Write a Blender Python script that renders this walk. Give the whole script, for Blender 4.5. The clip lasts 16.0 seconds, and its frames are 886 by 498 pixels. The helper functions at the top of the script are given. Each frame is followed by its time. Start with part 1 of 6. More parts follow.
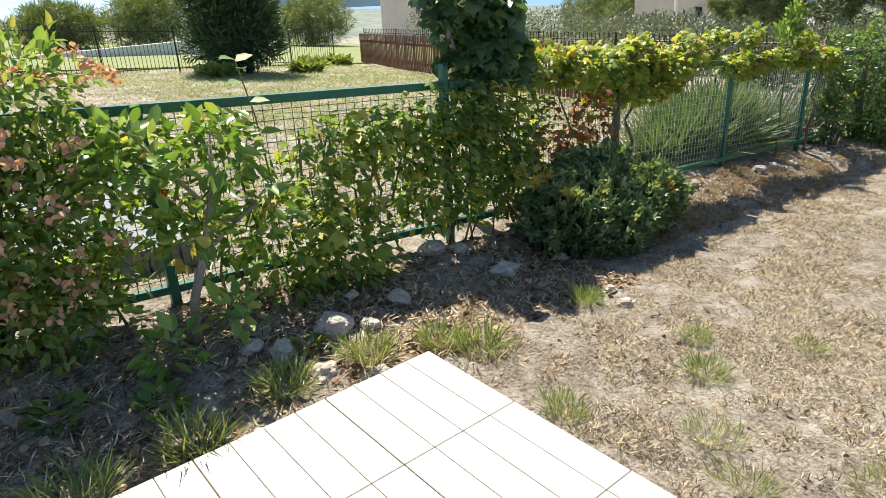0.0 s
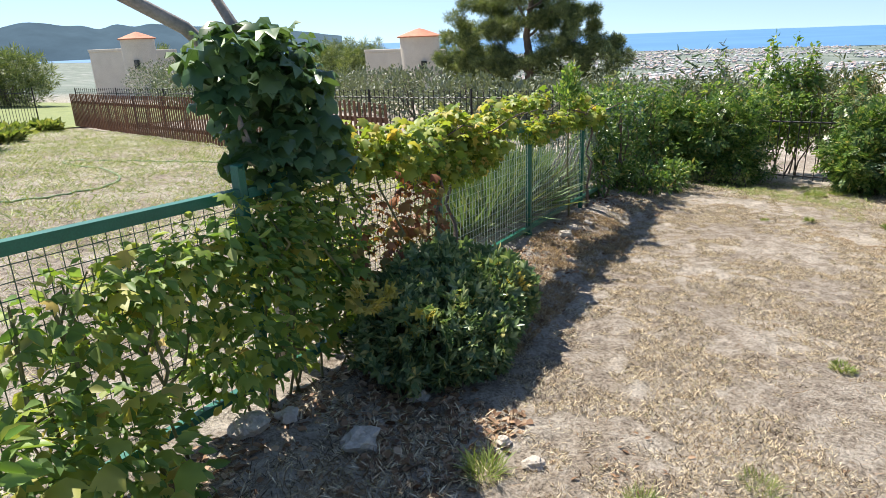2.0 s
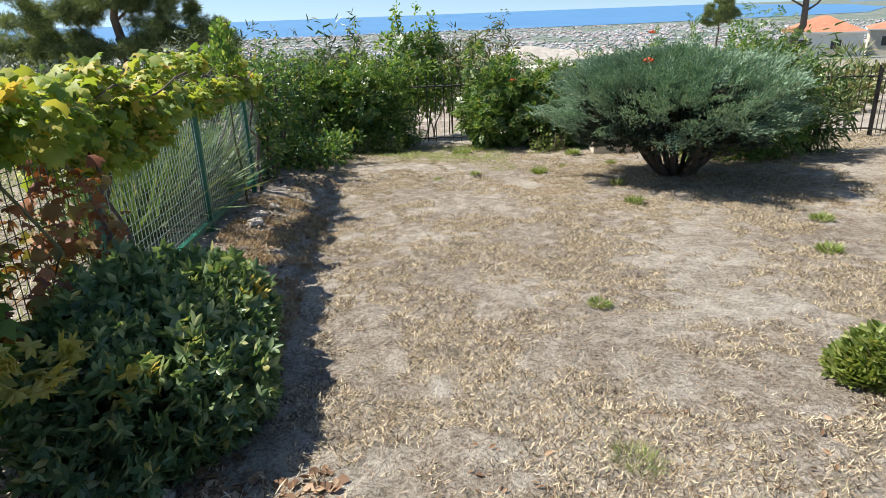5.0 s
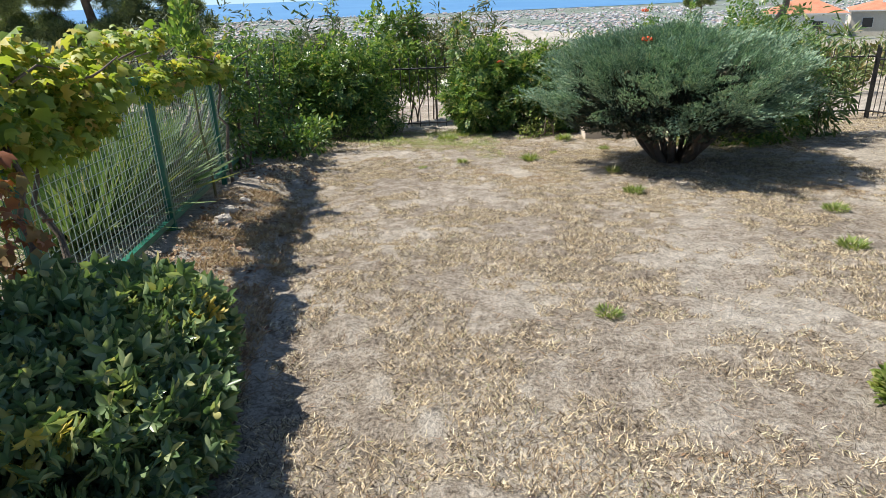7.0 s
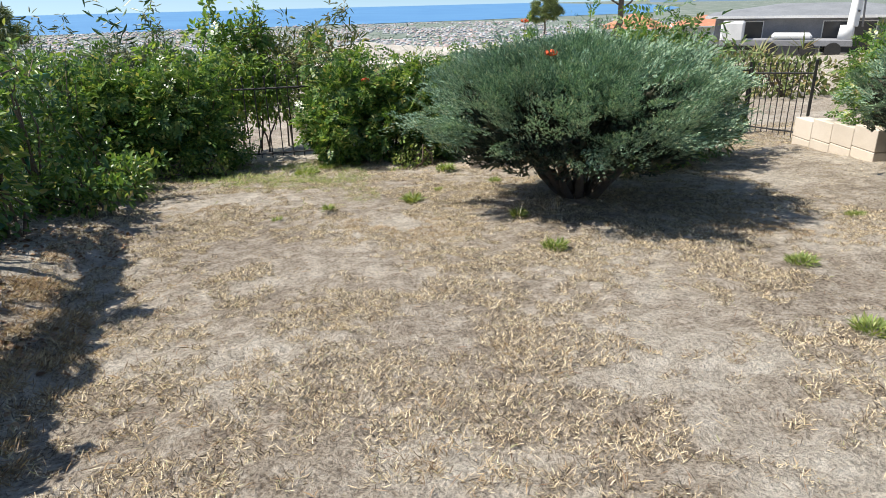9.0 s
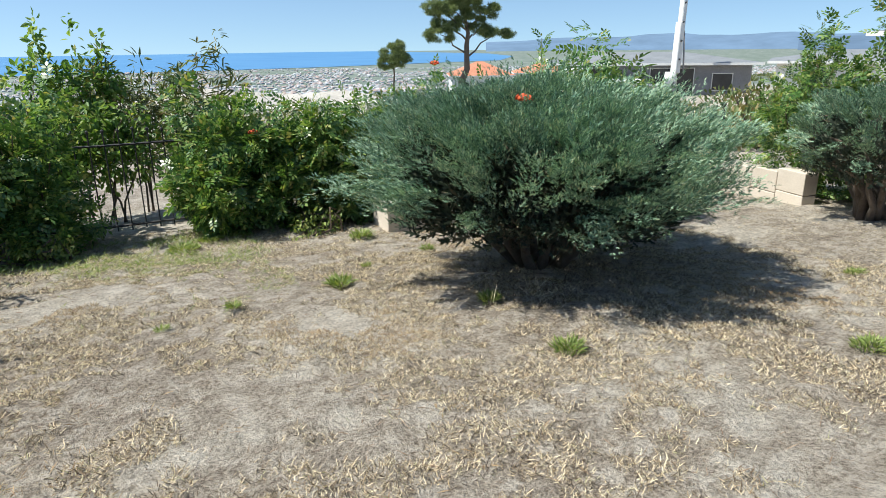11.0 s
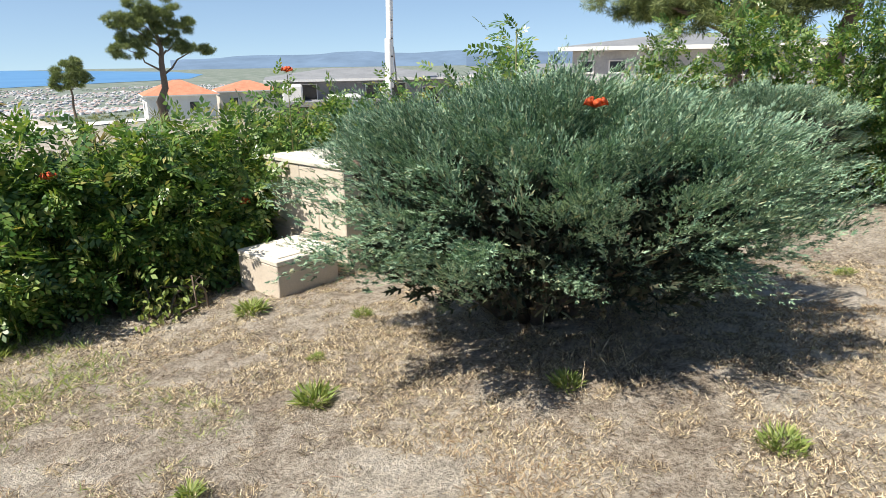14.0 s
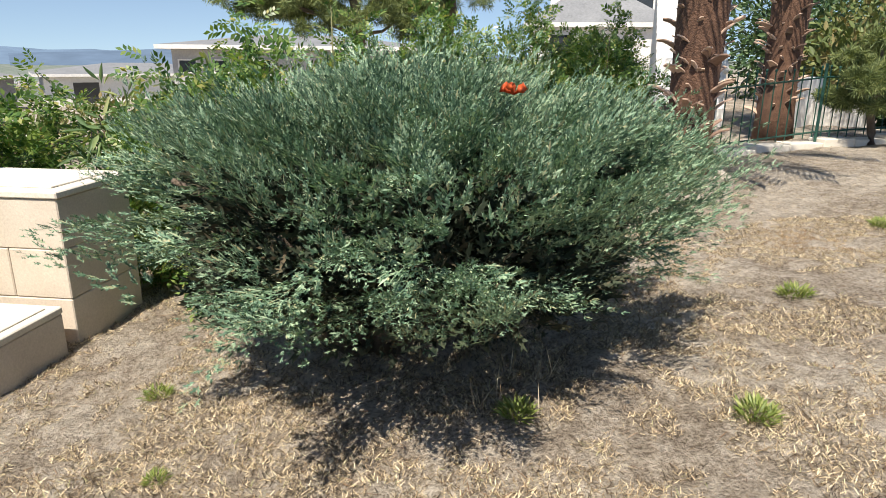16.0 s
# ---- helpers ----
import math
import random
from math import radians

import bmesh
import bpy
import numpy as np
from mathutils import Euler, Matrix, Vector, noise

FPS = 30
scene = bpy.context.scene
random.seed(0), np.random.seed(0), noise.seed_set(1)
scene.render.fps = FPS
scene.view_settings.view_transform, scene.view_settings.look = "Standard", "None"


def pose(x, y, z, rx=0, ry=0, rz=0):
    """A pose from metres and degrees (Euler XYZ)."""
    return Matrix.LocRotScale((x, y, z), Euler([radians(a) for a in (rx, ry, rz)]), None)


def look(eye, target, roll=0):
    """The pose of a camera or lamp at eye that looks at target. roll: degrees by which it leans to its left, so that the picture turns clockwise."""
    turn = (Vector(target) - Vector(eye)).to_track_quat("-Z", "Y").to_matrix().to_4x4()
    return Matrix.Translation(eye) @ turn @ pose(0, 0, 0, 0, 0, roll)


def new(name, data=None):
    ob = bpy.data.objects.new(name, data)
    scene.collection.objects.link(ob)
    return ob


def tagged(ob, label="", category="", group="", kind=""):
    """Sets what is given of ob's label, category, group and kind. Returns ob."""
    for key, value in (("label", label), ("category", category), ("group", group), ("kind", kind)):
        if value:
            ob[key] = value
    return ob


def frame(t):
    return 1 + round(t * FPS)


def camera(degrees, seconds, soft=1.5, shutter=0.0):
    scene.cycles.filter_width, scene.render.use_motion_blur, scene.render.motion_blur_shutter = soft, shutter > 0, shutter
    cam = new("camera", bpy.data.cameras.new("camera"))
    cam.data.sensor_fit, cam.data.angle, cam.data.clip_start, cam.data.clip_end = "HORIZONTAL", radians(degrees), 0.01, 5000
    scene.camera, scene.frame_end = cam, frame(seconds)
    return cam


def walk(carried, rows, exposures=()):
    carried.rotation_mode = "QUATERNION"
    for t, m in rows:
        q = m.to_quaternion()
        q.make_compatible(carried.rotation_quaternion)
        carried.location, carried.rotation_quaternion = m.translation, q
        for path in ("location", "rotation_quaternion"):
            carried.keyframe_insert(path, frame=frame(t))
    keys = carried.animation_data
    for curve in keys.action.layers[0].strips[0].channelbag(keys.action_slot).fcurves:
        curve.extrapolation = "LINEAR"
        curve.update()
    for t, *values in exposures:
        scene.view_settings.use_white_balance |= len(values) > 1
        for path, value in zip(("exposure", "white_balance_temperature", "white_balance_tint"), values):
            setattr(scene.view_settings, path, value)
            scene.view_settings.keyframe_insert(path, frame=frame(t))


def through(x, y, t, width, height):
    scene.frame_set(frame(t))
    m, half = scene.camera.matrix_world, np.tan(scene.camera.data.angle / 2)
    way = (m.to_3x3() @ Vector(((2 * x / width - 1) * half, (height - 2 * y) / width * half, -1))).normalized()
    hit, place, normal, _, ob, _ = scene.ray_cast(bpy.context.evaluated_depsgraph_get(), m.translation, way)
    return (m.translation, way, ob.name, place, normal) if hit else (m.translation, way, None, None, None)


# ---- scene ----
cam = camera(68.8, 16.0, soft=0.4)
PATH = [
    (0, (1.296, -1.583, 1.688), (-0.153, -0.416, 0.954), -2.8),
    (0.5, (0.984, -1.461, 1.725), (-0.32, -0.14, 0.981), -2.8),
    (1, (0.714, -1.346, 1.732), (-0.454, 0.097, 0.988), -2.6),
    (1.5, (0.454, -1.219, 1.753), (-0.552, 0.369, 1.071), -2.2),
    (2, (0.285, -1.033, 1.777), (-0.615, 0.64, 1.15), -2.3),
    (2.5, (0.18, -0.892, 1.767), (-0.556, 0.862, 1.151), -2.2),
    (3, (0.04, -0.722, 1.735), (-0.326, 1.144, 1.115), -2.0),
    (3.5, (-0.084, -0.508, 1.694), (-0.151, 1.384, 1.049), -1.8),
    (4, (-0.196, -0.364, 1.624), (-0.112, 1.514, 0.941), -1.8),
    (4.2, (-0.257, -0.349, 1.53), (-0.135, 1.526, 0.846), -1.8),
    (6.3, (-0.422, -0.322, 1.451), (-0.249, 1.532, 0.72), -2.2),
    (6.5, (-0.406, -0.24, 1.429), (-0.227, 1.612, 0.695), -2.2),
    (7, (-0.362, 0.085, 1.431), (-0.16, 1.931, 0.687), -2.2),
    (7.5, (-0.333, 0.442, 1.397), (-0.121, 2.283, 0.643), -2.2),
    (8, (-0.288, 0.782, 1.358), (-0.042, 2.618, 0.606), -1.9),
    (8.5, (-0.194, 1.23, 1.344), (0.219, 3.035, 0.587), -1.6),
    (9, (-0.169, 1.561, 1.334), (0.436, 3.326, 0.614), -1.3),
    (9.2, (-0.166, 1.697, 1.326), (0.524, 3.437, 0.621), -1.2),
    (11.3, (-0.332, 3.153, 1.236), (0.688, 4.768, 0.642), -0.7),
    (11.5, (-0.388, 3.303, 1.223), (0.611, 4.931, 0.632), -0.5),
    (12, (-0.449, 3.616, 1.185), (0.522, 5.263, 0.597), -0.7),
    (12.5, (-0.456, 3.996, 1.191), (0.6, 5.597, 0.624), -1.0),
    (13, (-0.538, 4.343, 1.161), (0.73, 5.783, 0.6), -0.5),
    (13.5, (-0.592, 4.708, 1.128), (0.858, 5.967, 0.569), -0.5),
    (14, (-0.526, 5.02, 1.138), (1.099, 6.041, 0.573), -0.8),
    (14.5, (-0.513, 5.365, 1.093), (1.256, 6.113, 0.535), -0.5),
    (15, (-0.437, 5.697, 1.06), (1.423, 6.183, 0.507), -0.2),
    (15.5, (-0.368, 6.112, 1.044), (1.56, 6.177, 0.516), 0.2),
    (16, (-0.25, 6.347, 1.055), (1.666, 6.248, 0.491), 0.4),
]
walk(cam, [(t, look(eye, target, roll)) for t, eye, target, roll in PATH], [(0, 0.96, 6950, 10), (1.0, 0.94, 6600, 10), (2.0, 0.88, 6600, 12), (3.0, 0.76, 6550, 11), (4.0, 0.70, 6500, 10), (9.0, 0.65, 6500, 10), (11.5, 0.62, 6150, 5), (13.0, 0.62, 6200, 5), (14.0, 0.67, 6700, 10), (15.0, 0.63, 6800, 11), (16, 0.58, 6950, 12)])

# ---- world, sun ----
SUN_EL, SUN_AZ = radians(57), radians(-69)          # azimuth from +Y towards +X
world = bpy.data.worlds.new("world")
scene.world = world
world.use_nodes = True
wn = world.node_tree
sky = wn.nodes.new("ShaderNodeTexSky")
sky.sky_type, sky.sun_disc = "NISHITA", False
sky.sun_elevation, sky.sun_rotation = SUN_EL, SUN_AZ
sky.air_density, sky.dust_density, sky.ozone_density = 1.0, 0.2, 2.5
wn.nodes["Background"].inputs[1].default_value = 0.097
wc, wa = wn.nodes.new("ShaderNodeTexCoord"), wn.nodes.new("ShaderNodeVectorMath")
wa.operation, wa.inputs[1].default_value = "ADD", (0, 0, 0.11)
wn.links.new(wc.outputs["Generated"], wa.inputs[0])
wn.links.new(wa.outputs[0], sky.inputs[0])
wn.links.new(sky.outputs[0], wn.nodes["Background"].inputs[0])
sun = new("sun", bpy.data.lights.new("sun", "SUN"))
sun.data.energy, sun.data.angle, sun.data.color = 5.0, radians(0.5), (1.0, 0.95, 0.86)
sun.matrix_world = look((0, 0, 0), (-math.sin(SUN_AZ) * math.cos(SUN_EL), -math.cos(SUN_AZ) * math.cos(SUN_EL), -math.sin(SUN_EL)))



# ---- materials ----
def nodes_of(name):
    m = bpy.data.materials.new(name)
    m.use_nodes = True
    return m, m.node_tree, m.node_tree.nodes["Principled BSDF"]


def ramp(nt, fac, stops):
    r = nt.nodes.new("ShaderNodeValToRGB")
    while len(r.color_ramp.elements) < len(stops):
        r.color_ramp.elements.new(0.5)
    for e, (p, c) in zip(r.color_ramp.elements, stops):
        e.position, e.color = p, (*c, 1)
    nt.links.new(fac, r.inputs[0])
    return r.outputs[0]


def tex(nt, scale, detail=4, rough=0.6):
    c = nt.nodes.new("ShaderNodeTexCoord")
    n = nt.nodes.new("ShaderNodeTexNoise")
    n.inputs["Scale"].default_value, n.inputs["Detail"].default_value, n.inputs["Roughness"].default_value = scale, detail, rough
    nt.links.new(c.outputs["Object"], n.inputs["Vector"])
    return n.outputs["Fac"]


def blend(nt, fac, a, b, kind="MIX"):
    x = nt.nodes.new("ShaderNodeMix")
    x.data_type, x.blend_type = "RGBA", kind
    for sock, v in ((x.inputs["Factor"], fac), (x.inputs["A"], a), (x.inputs["B"], b)):
        if hasattr(v, "is_linked"):
            nt.links.new(v, sock)
        elif isinstance(v, tuple):
            sock.default_value = (*v, 1)
        else:
            sock.default_value = v
    return x.outputs["Result"]


def bumpy(nt, bsdf, height, strength, distance):
    b = nt.nodes.new("ShaderNodeBump")
    b.inputs["Strength"].default_value, b.inputs["Distance"].default_value = strength, distance
    nt.links.new(height, b.inputs["Height"])
    nt.links.new(b.outputs[0], bsdf.inputs["Normal"])


def plain(name, dark, light, scale=6, rough=0.7, metal=0.0, fine=60, bump=0.3, dist=0.003, spread=0.0):
    """Two-scale mottled surface between two colours."""
    m, nt, b = nodes_of(name)
    base = ramp(nt, tex(nt, scale), [(0.3, dark), (0.7, light)])
    grain = tex(nt, fine, 3)
    col = blend(nt, 0.35, base, ramp(nt, grain, [(0.3, tuple(c * 0.6 for c in dark)), (0.7, light)]))
    if spread:
        o = nt.nodes.new("ShaderNodeObjectInfo")
        col = blend(nt, spread, col, ramp(nt, o.outputs["Random"], [(0, tuple(c * 0.6 for c in dark)), (1, tuple(min(1, c * 1.2) for c in light))]))
    nt.links.new(col, b.inputs["Base Color"])
    b.inputs["Roughness"].default_value, b.inputs["Metallic"].default_value = rough, metal
    bumpy(nt, b, grain, bump, dist)
    return m


def leafy(name, stops, rough=0.45, through=0.35, patch=0.0, patch_col=(0.3, 0.2, 0.05), patch_scale=2.0):
    """Leaf: colour per leaf from stops, some light passing through."""
    m, nt, b = nodes_of(name)
    g = nt.nodes.new("ShaderNodeNewGeometry")
    col = ramp(nt, g.outputs["Random Per Island"], stops)
    if patch:
        fac = ramp(nt, tex(nt, patch_scale, 2), [(0.55, (0, 0, 0)), (0.75, (patch, patch, patch))])
        col = blend(nt, fac, col, patch_col)
    nt.links.new(col, b.inputs["Base Color"])
    b.inputs["Roughness"].default_value = rough
    if through:
        tr = nt.nodes.new("ShaderNodeBsdfTranslucent")
        nt.links.new(blend(nt, 1.0, col, (1.0, 1.0, 0.45), "MULTIPLY"), tr.inputs[0])
        mx = nt.nodes.new("ShaderNodeMixShader")
        mx.inputs[0].default_value = through
        out = nt.nodes["Material Output"]
        nt.links.new(b.outputs[0], mx.inputs[1])
        nt.links.new(tr.outputs[0], mx.inputs[2])
        nt.links.new(mx.outputs[0], out.inputs[0])
    return m


def soil_material():
    m, nt, b = nodes_of("dry_soil")
    big = ramp(nt, tex(nt, 0.9, 5), [(0.38, (0.27, 0.20, 0.135)), (0.5, (0.48, 0.39, 0.29)), (0.57, (0.92, 0.84, 0.71))])
    mid = ramp(nt, tex(nt, 9, 5, 0.75), [(0.40, (0.15, 0.11, 0.075)), (0.5, (0.47, 0.39, 0.30)), (0.58, (0.88, 0.80, 0.69))])
    small = tex(nt, 55, 4, 0.75)
    crumbs = ramp(nt, small, [(0.40, (0.08, 0.06, 0.042)), (0.54, (0.62, 0.54, 0.44))])
    col = blend(nt, 0.46, blend(nt, 0.55, big, mid), crumbs)
    # far from the gardens the ground is dry scrubland, its colour greyed blue-green for haze
    co = nt.nodes.new("ShaderNodeTexCoord")
    ln = nt.nodes.new("ShaderNodeVectorMath")
    ln.operation = "LENGTH"
    nt.links.new(co.outputs["Object"], ln.inputs[0])
    mp = nt.nodes.new("ShaderNodeMapRange")
    mp.inputs[1].default_value, mp.inputs[2].default_value = 30, 120
    nt.links.new(ln.outputs["Value"], mp.inputs[0])
    far = ramp(nt, tex(nt, 0.03, 6, 0.7), [(0.35, (0.085, 0.12, 0.09)), (0.52, (0.15, 0.18, 0.145)), (0.70, (0.30, 0.30, 0.28))])
    nt.links.new(blend(nt, mp.outputs[0], col, far), b.inputs["Base Color"])
    b.inputs["Roughness"].default_value = 0.95
    bumpy(nt, b, small, 1.0, 0.06)
    return m


M_SOIL = soil_material()
M_STRAW = leafy("dry_grass", [(0.0, (0.03, 0.021, 0.014)), (0.30, (0.11, 0.075, 0.045)), (0.50, (0.38, 0.28, 0.17)), (0.78, (0.82, 0.68, 0.47)), (0.95, (0.92, 0.81, 0.60)), (1.0, (0.30, 0.32, 0.13))], 0.75, 0.15, 0.55, (0.36, 0.225, 0.115), 0.9)
M_REDGRASS = leafy("rusty_grass", [(0.0, (0.16, 0.10, 0.055)), (0.5, (0.37, 0.25, 0.135)), (1.0, (0.58, 0.45, 0.27))], 0.7, 0.2)
M_WEED = leafy("weed_green", [(0.0, (0.15, 0.216, 0.0562)), (0.6, (0.281, 0.356, 0.0938)), (1.0, (0.469, 0.469, 0.188))], 0.5, 0.35)
M_JUNIPER = leafy("juniper_green", [(0.0, (0.06, 0.125, 0.078)), (0.5, (0.175, 0.30, 0.195)), (0.90, (0.44, 0.58, 0.39)), (1.0, (0.42, 0.38, 0.22))], 0.6, 0.12)
# brownish inner growth, darkened further to stand in for shade inside the crown
M_JUNIPER_INNER_SHADE = leafy("juniper_shaded_twigs", [(0.0, (0.02, 0.034, 0.02)), (0.7, (0.055, 0.075, 0.045)), (1.0, (0.11, 0.085, 0.05))], 0.8, 0.0)
M_PITTO = leafy("dark_glossy_leaf", [(0.0, (0.09, 0.165, 0.075)), (0.6, (0.20, 0.29, 0.14)), (0.9, (0.42, 0.49, 0.27)), (1.0, (0.54, 0.48, 0.18))], 0.28, 0.38)
M_FIG = leafy("fig_leaf", [(0.0, (0.0504, 0.118, 0.0462)), (1.0, (0.143, 0.235, 0.0924))], 0.34, 0.28)
M_VINE = leafy("vine_leaf", [(0.0, (0.166, 0.273, 0.0488)), (0.5, (0.332, 0.42, 0.078)), (0.85, (0.527, 0.527, 0.127)), (1.0, (0.624, 0.448, 0.137))], 0.5, 0.48)
M_VINE_RUST = leafy("withered_vine_leaf", [(0.0, (0.20, 0.07, 0.03)), (0.5, (0.36, 0.15, 0.06)), (0.8, (0.22, 0.20, 0.06)), (1.0, (0.45, 0.28, 0.1))], 0.6, 0.3)
M_CLIMB = leafy("climber_leaf", [(0.0, (0.103, 0.205, 0.0515)), (0.6, (0.216, 0.346, 0.0936)), (0.93, (0.393, 0.468, 0.159)), (1.0, (0.486, 0.43, 0.131))], 0.52, 0.5)
M_LEMON = leafy("lemon_leaf", [(0.0, (0.122, 0.244, 0.0422)), (0.7, (0.244, 0.384, 0.0844)), (1.0, (0.423, 0.45, 0.122))], 0.35, 0.35)
M_TRUMPET = leafy("trumpet_vine_leaf", [(0.0, (0.045, 0.115, 0.03)), (0.5, (0.13, 0.235, 0.06)), (0.9, (0.28, 0.38, 0.11)), (1.0, (0.46, 0.40, 0.15))], 0.32, 0.38)
M_OLIVE = leafy("olive_leaf", [(0.0, (0.112, 0.144, 0.088)), (1.0, (0.24, 0.272, 0.192))], 0.5, 0.2)
M_PINE = leafy("pine_needles", [(0.0, (0.075, 0.11, 0.038)), (0.6, (0.17, 0.225, 0.08)), (1.0, (0.33, 0.37, 0.15))], 0.6, 0.3)
M_OLEANDER = leafy("oleander_leaf", [(0.0, (0.03, 0.07, 0.03)), (1.0, (0.10, 0.17, 0.065))], 0.4, 0.2)
M_REED = leafy("reed_green", [(0.0, (0.08, 0.15, 0.055)), (0.7, (0.17, 0.26, 0.10)), (1.0, (0.34, 0.37, 0.16))], 0.55, 0.3)
M_SCRUB = leafy("scrub_leaf", [(0.0, (0.08, 0.12, 0.036)), (0.6, (0.168, 0.208, 0.068)), (1.0, (0.304, 0.232, 0.104))], 0.6, 0.2)
M_PETAL = leafy("orange_petal", [(0.0, (0.62, 0.07, 0.02)), (1.0, (0.80, 0.17, 0.05))], 0.5, 0.35)
M_PINK = leafy("pale_pink_petal", [(0.0, (0.55, 0.30, 0.24)), (1.0, (0.70, 0.45, 0.33))], 0.6, 0.35)
M_DRYLEAF = leafy("fallen_leaf", [(0.0, (0.12, 0.06, 0.03)), (0.6, (0.30, 0.18, 0.10)), (1.0, (0.50, 0.36, 0.24))], 0.75, 0.1)
M_BARK = plain("bark", (0.09, 0.065, 0.045), (0.22, 0.17, 0.13), 9, 0.9, fine=90, bump=0.8, dist=0.01)
M_GREYBARK = plain("grey_bark", (0.22, 0.19, 0.16), (0.38, 0.34, 0.30), 9, 0.85, fine=70, bump=0.5, dist=0.006)
M_STEM = plain("green_stem", (0.10, 0.12, 0.04), (0.22, 0.20, 0.09), 12, 0.7)
M_GREEN = plain("green_paint", (0.008, 0.10, 0.065), (0.022, 0.17, 0.11), 5, 0.38, fine=140, bump=0.15, dist=0.001)
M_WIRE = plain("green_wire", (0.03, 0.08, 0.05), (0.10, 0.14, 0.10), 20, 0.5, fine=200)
# lighter copy of the wire colour, standing in for sun on the mesh
M_WIRE_LIT = plain("sunlit_wire", (0.30, 0.40, 0.32), (0.52, 0.58, 0.50), 20, 0.45, fine=200)
M_IRON = plain("black_iron", (0.012, 0.012, 0.013), (0.04, 0.036, 0.032), 8, 0.55, fine=120)
M_DARKGREEN = plain("dark_green_iron", (0.01, 0.05, 0.04), (0.02, 0.09, 0.065), 8, 0.45, fine=120)
M_STONE = plain("limestone", (0.36, 0.31, 0.26), (0.62, 0.56, 0.48), 14, 0.85, fine=70, bump=0.9, dist=0.01)
M_TILE = plain("cream_paving", (0.50, 0.47, 0.415), (0.61, 0.58, 0.52), 3, 0.6, fine=120, bump=0.15, dist=0.001, spread=0.12)
M_JOINT = plain("joint_grey", (0.34, 0.32, 0.29), (0.50, 0.47, 0.43), 12, 0.9)
M_CLOD = plain("dry_soil_clod", (0.22, 0.165, 0.115), (0.46, 0.38, 0.29), 14, 0.95, fine=60, bump=0.9, dist=0.01)
M_BLOCK = plain("sandy_block", (0.56, 0.48, 0.39), (0.70, 0.62, 0.52), 4, 0.85, fine=90, bump=0.5, dist=0.003, spread=0.15)
M_CAP = plain("pale_slab", (0.66, 0.61, 0.52), (0.80, 0.75, 0.66), 4, 0.75, fine=80, bump=0.3, dist=0.002)
M_WOOD = plain("brown_fence_wood", (0.13, 0.055, 0.028), (0.24, 0.11, 0.055), 5, 0.7, fine=60, bump=0.4, spread=0.35)
M_HOSE = plain("green_hose", (0.16, 0.28, 0.12), (0.26, 0.38, 0.18), 6, 0.5)
M_WHITE = plain("white_render", (0.70, 0.69, 0.66), (0.80, 0.79, 0.76), 0.8, 0.85, fine=12)
M_CREAMWALL = plain("cream_render", (0.60, 0.53, 0.44), (0.72, 0.65, 0.55), 0.8, 0.85, fine=12)
M_PALEWALL = plain("pale_grey_render", (0.36, 0.36, 0.36), (0.46, 0.46, 0.45), 0.8, 0.85, fine=12)
M_GREYWALL = plain("grey_render", (0.20, 0.20, 0.21), (0.30, 0.30, 0.31), 0.8, 0.85, fine=12)
M_ROOFGREY = plain("grey_roof", (0.17, 0.18, 0.19), (0.26, 0.27, 0.28), 0.8, 0.8, fine=9, bump=0.8, dist=0.03)
M_ROOFRED = plain("terracotta_roof", (0.42, 0.15, 0.08), (0.60, 0.27, 0.16), 1.2, 0.8, fine=9, bump=0.8, dist=0.03)
M_GLASS = plain("dark_window", (0.02, 0.025, 0.03), (0.05, 0.055, 0.06), 1, 0.15)
M_GREYDECK = plain("grey_deck", (0.13, 0.145, 0.17), (0.22, 0.235, 0.26), 6, 0.7, fine=60, spread=0.25)
M_CHALK = plain("white_spoil", (0.62, 0.56, 0.48), (0.80, 0.75, 0.68), 0.12, 0.95, fine=1.0, bump=0.8, dist=0.4)
M_SPOIL = plain("grey_spoil", (0.36, 0.32, 0.27), (0.55, 0.51, 0.45), 0.12, 0.95, fine=1.0, bump=0.8, dist=0.4)
M_PALMBARK = plain("palm_fibre", (0.07, 0.035, 0.022), (0.20, 0.11, 0.07), 9, 0.9, fine=60, bump=0.9, dist=0.02)
M_BOOT = plain("palm_boot", (0.24, 0.13, 0.085), (0.58, 0.43, 0.33), 7, 0.8, fine=50, bump=0.6, spread=0.6)
M_MACHINE = plain("white_machine_paint", (0.66, 0.66, 0.64), (0.80, 0.80, 0.78), 2, 0.4)
M_TERRA = plain("terracotta_pot", (0.35, 0.13, 0.07), (0.50, 0.22, 0.13), 6, 0.8)
M_LAWNGREEN = plain("watered_lawn", (0.12, 0.17, 0.05), (0.26, 0.29, 0.10), 2, 0.9, fine=25, bump=0.6, dist=0.02)


# ---- mesh helpers ----
def mesh_of(name, verts, faces, mat, smooth=False):
    me = bpy.data.meshes.new(name)
    me.from_pydata([tuple(v) for v in verts], [], [tuple(f) for f in faces])
    me.materials.append(mat)
    if smooth:
        me.polygons.foreach_set("use_smooth", [True] * len(me.polygons))
    me.update()
    return me


def arrays_mesh(name, verts, faces, mat):
    """A mesh from arrays: verts (n, 3), faces (m, k)."""
    me = bpy.data.meshes.new(name)
    k = faces.shape[1]
    me.vertices.add(len(verts))
    me.vertices.foreach_set("co", np.asarray(verts, dtype=np.float32).ravel())
    me.loops.add(faces.size)
    me.loops.foreach_set("vertex_index", faces.astype(np.int32).ravel())
    me.polygons.add(len(faces))
    me.polygons.foreach_set("loop_start", np.arange(0, faces.size, k, dtype=np.int32))
    me.update(calc_edges=True)
    me.materials.append(mat)
    return me


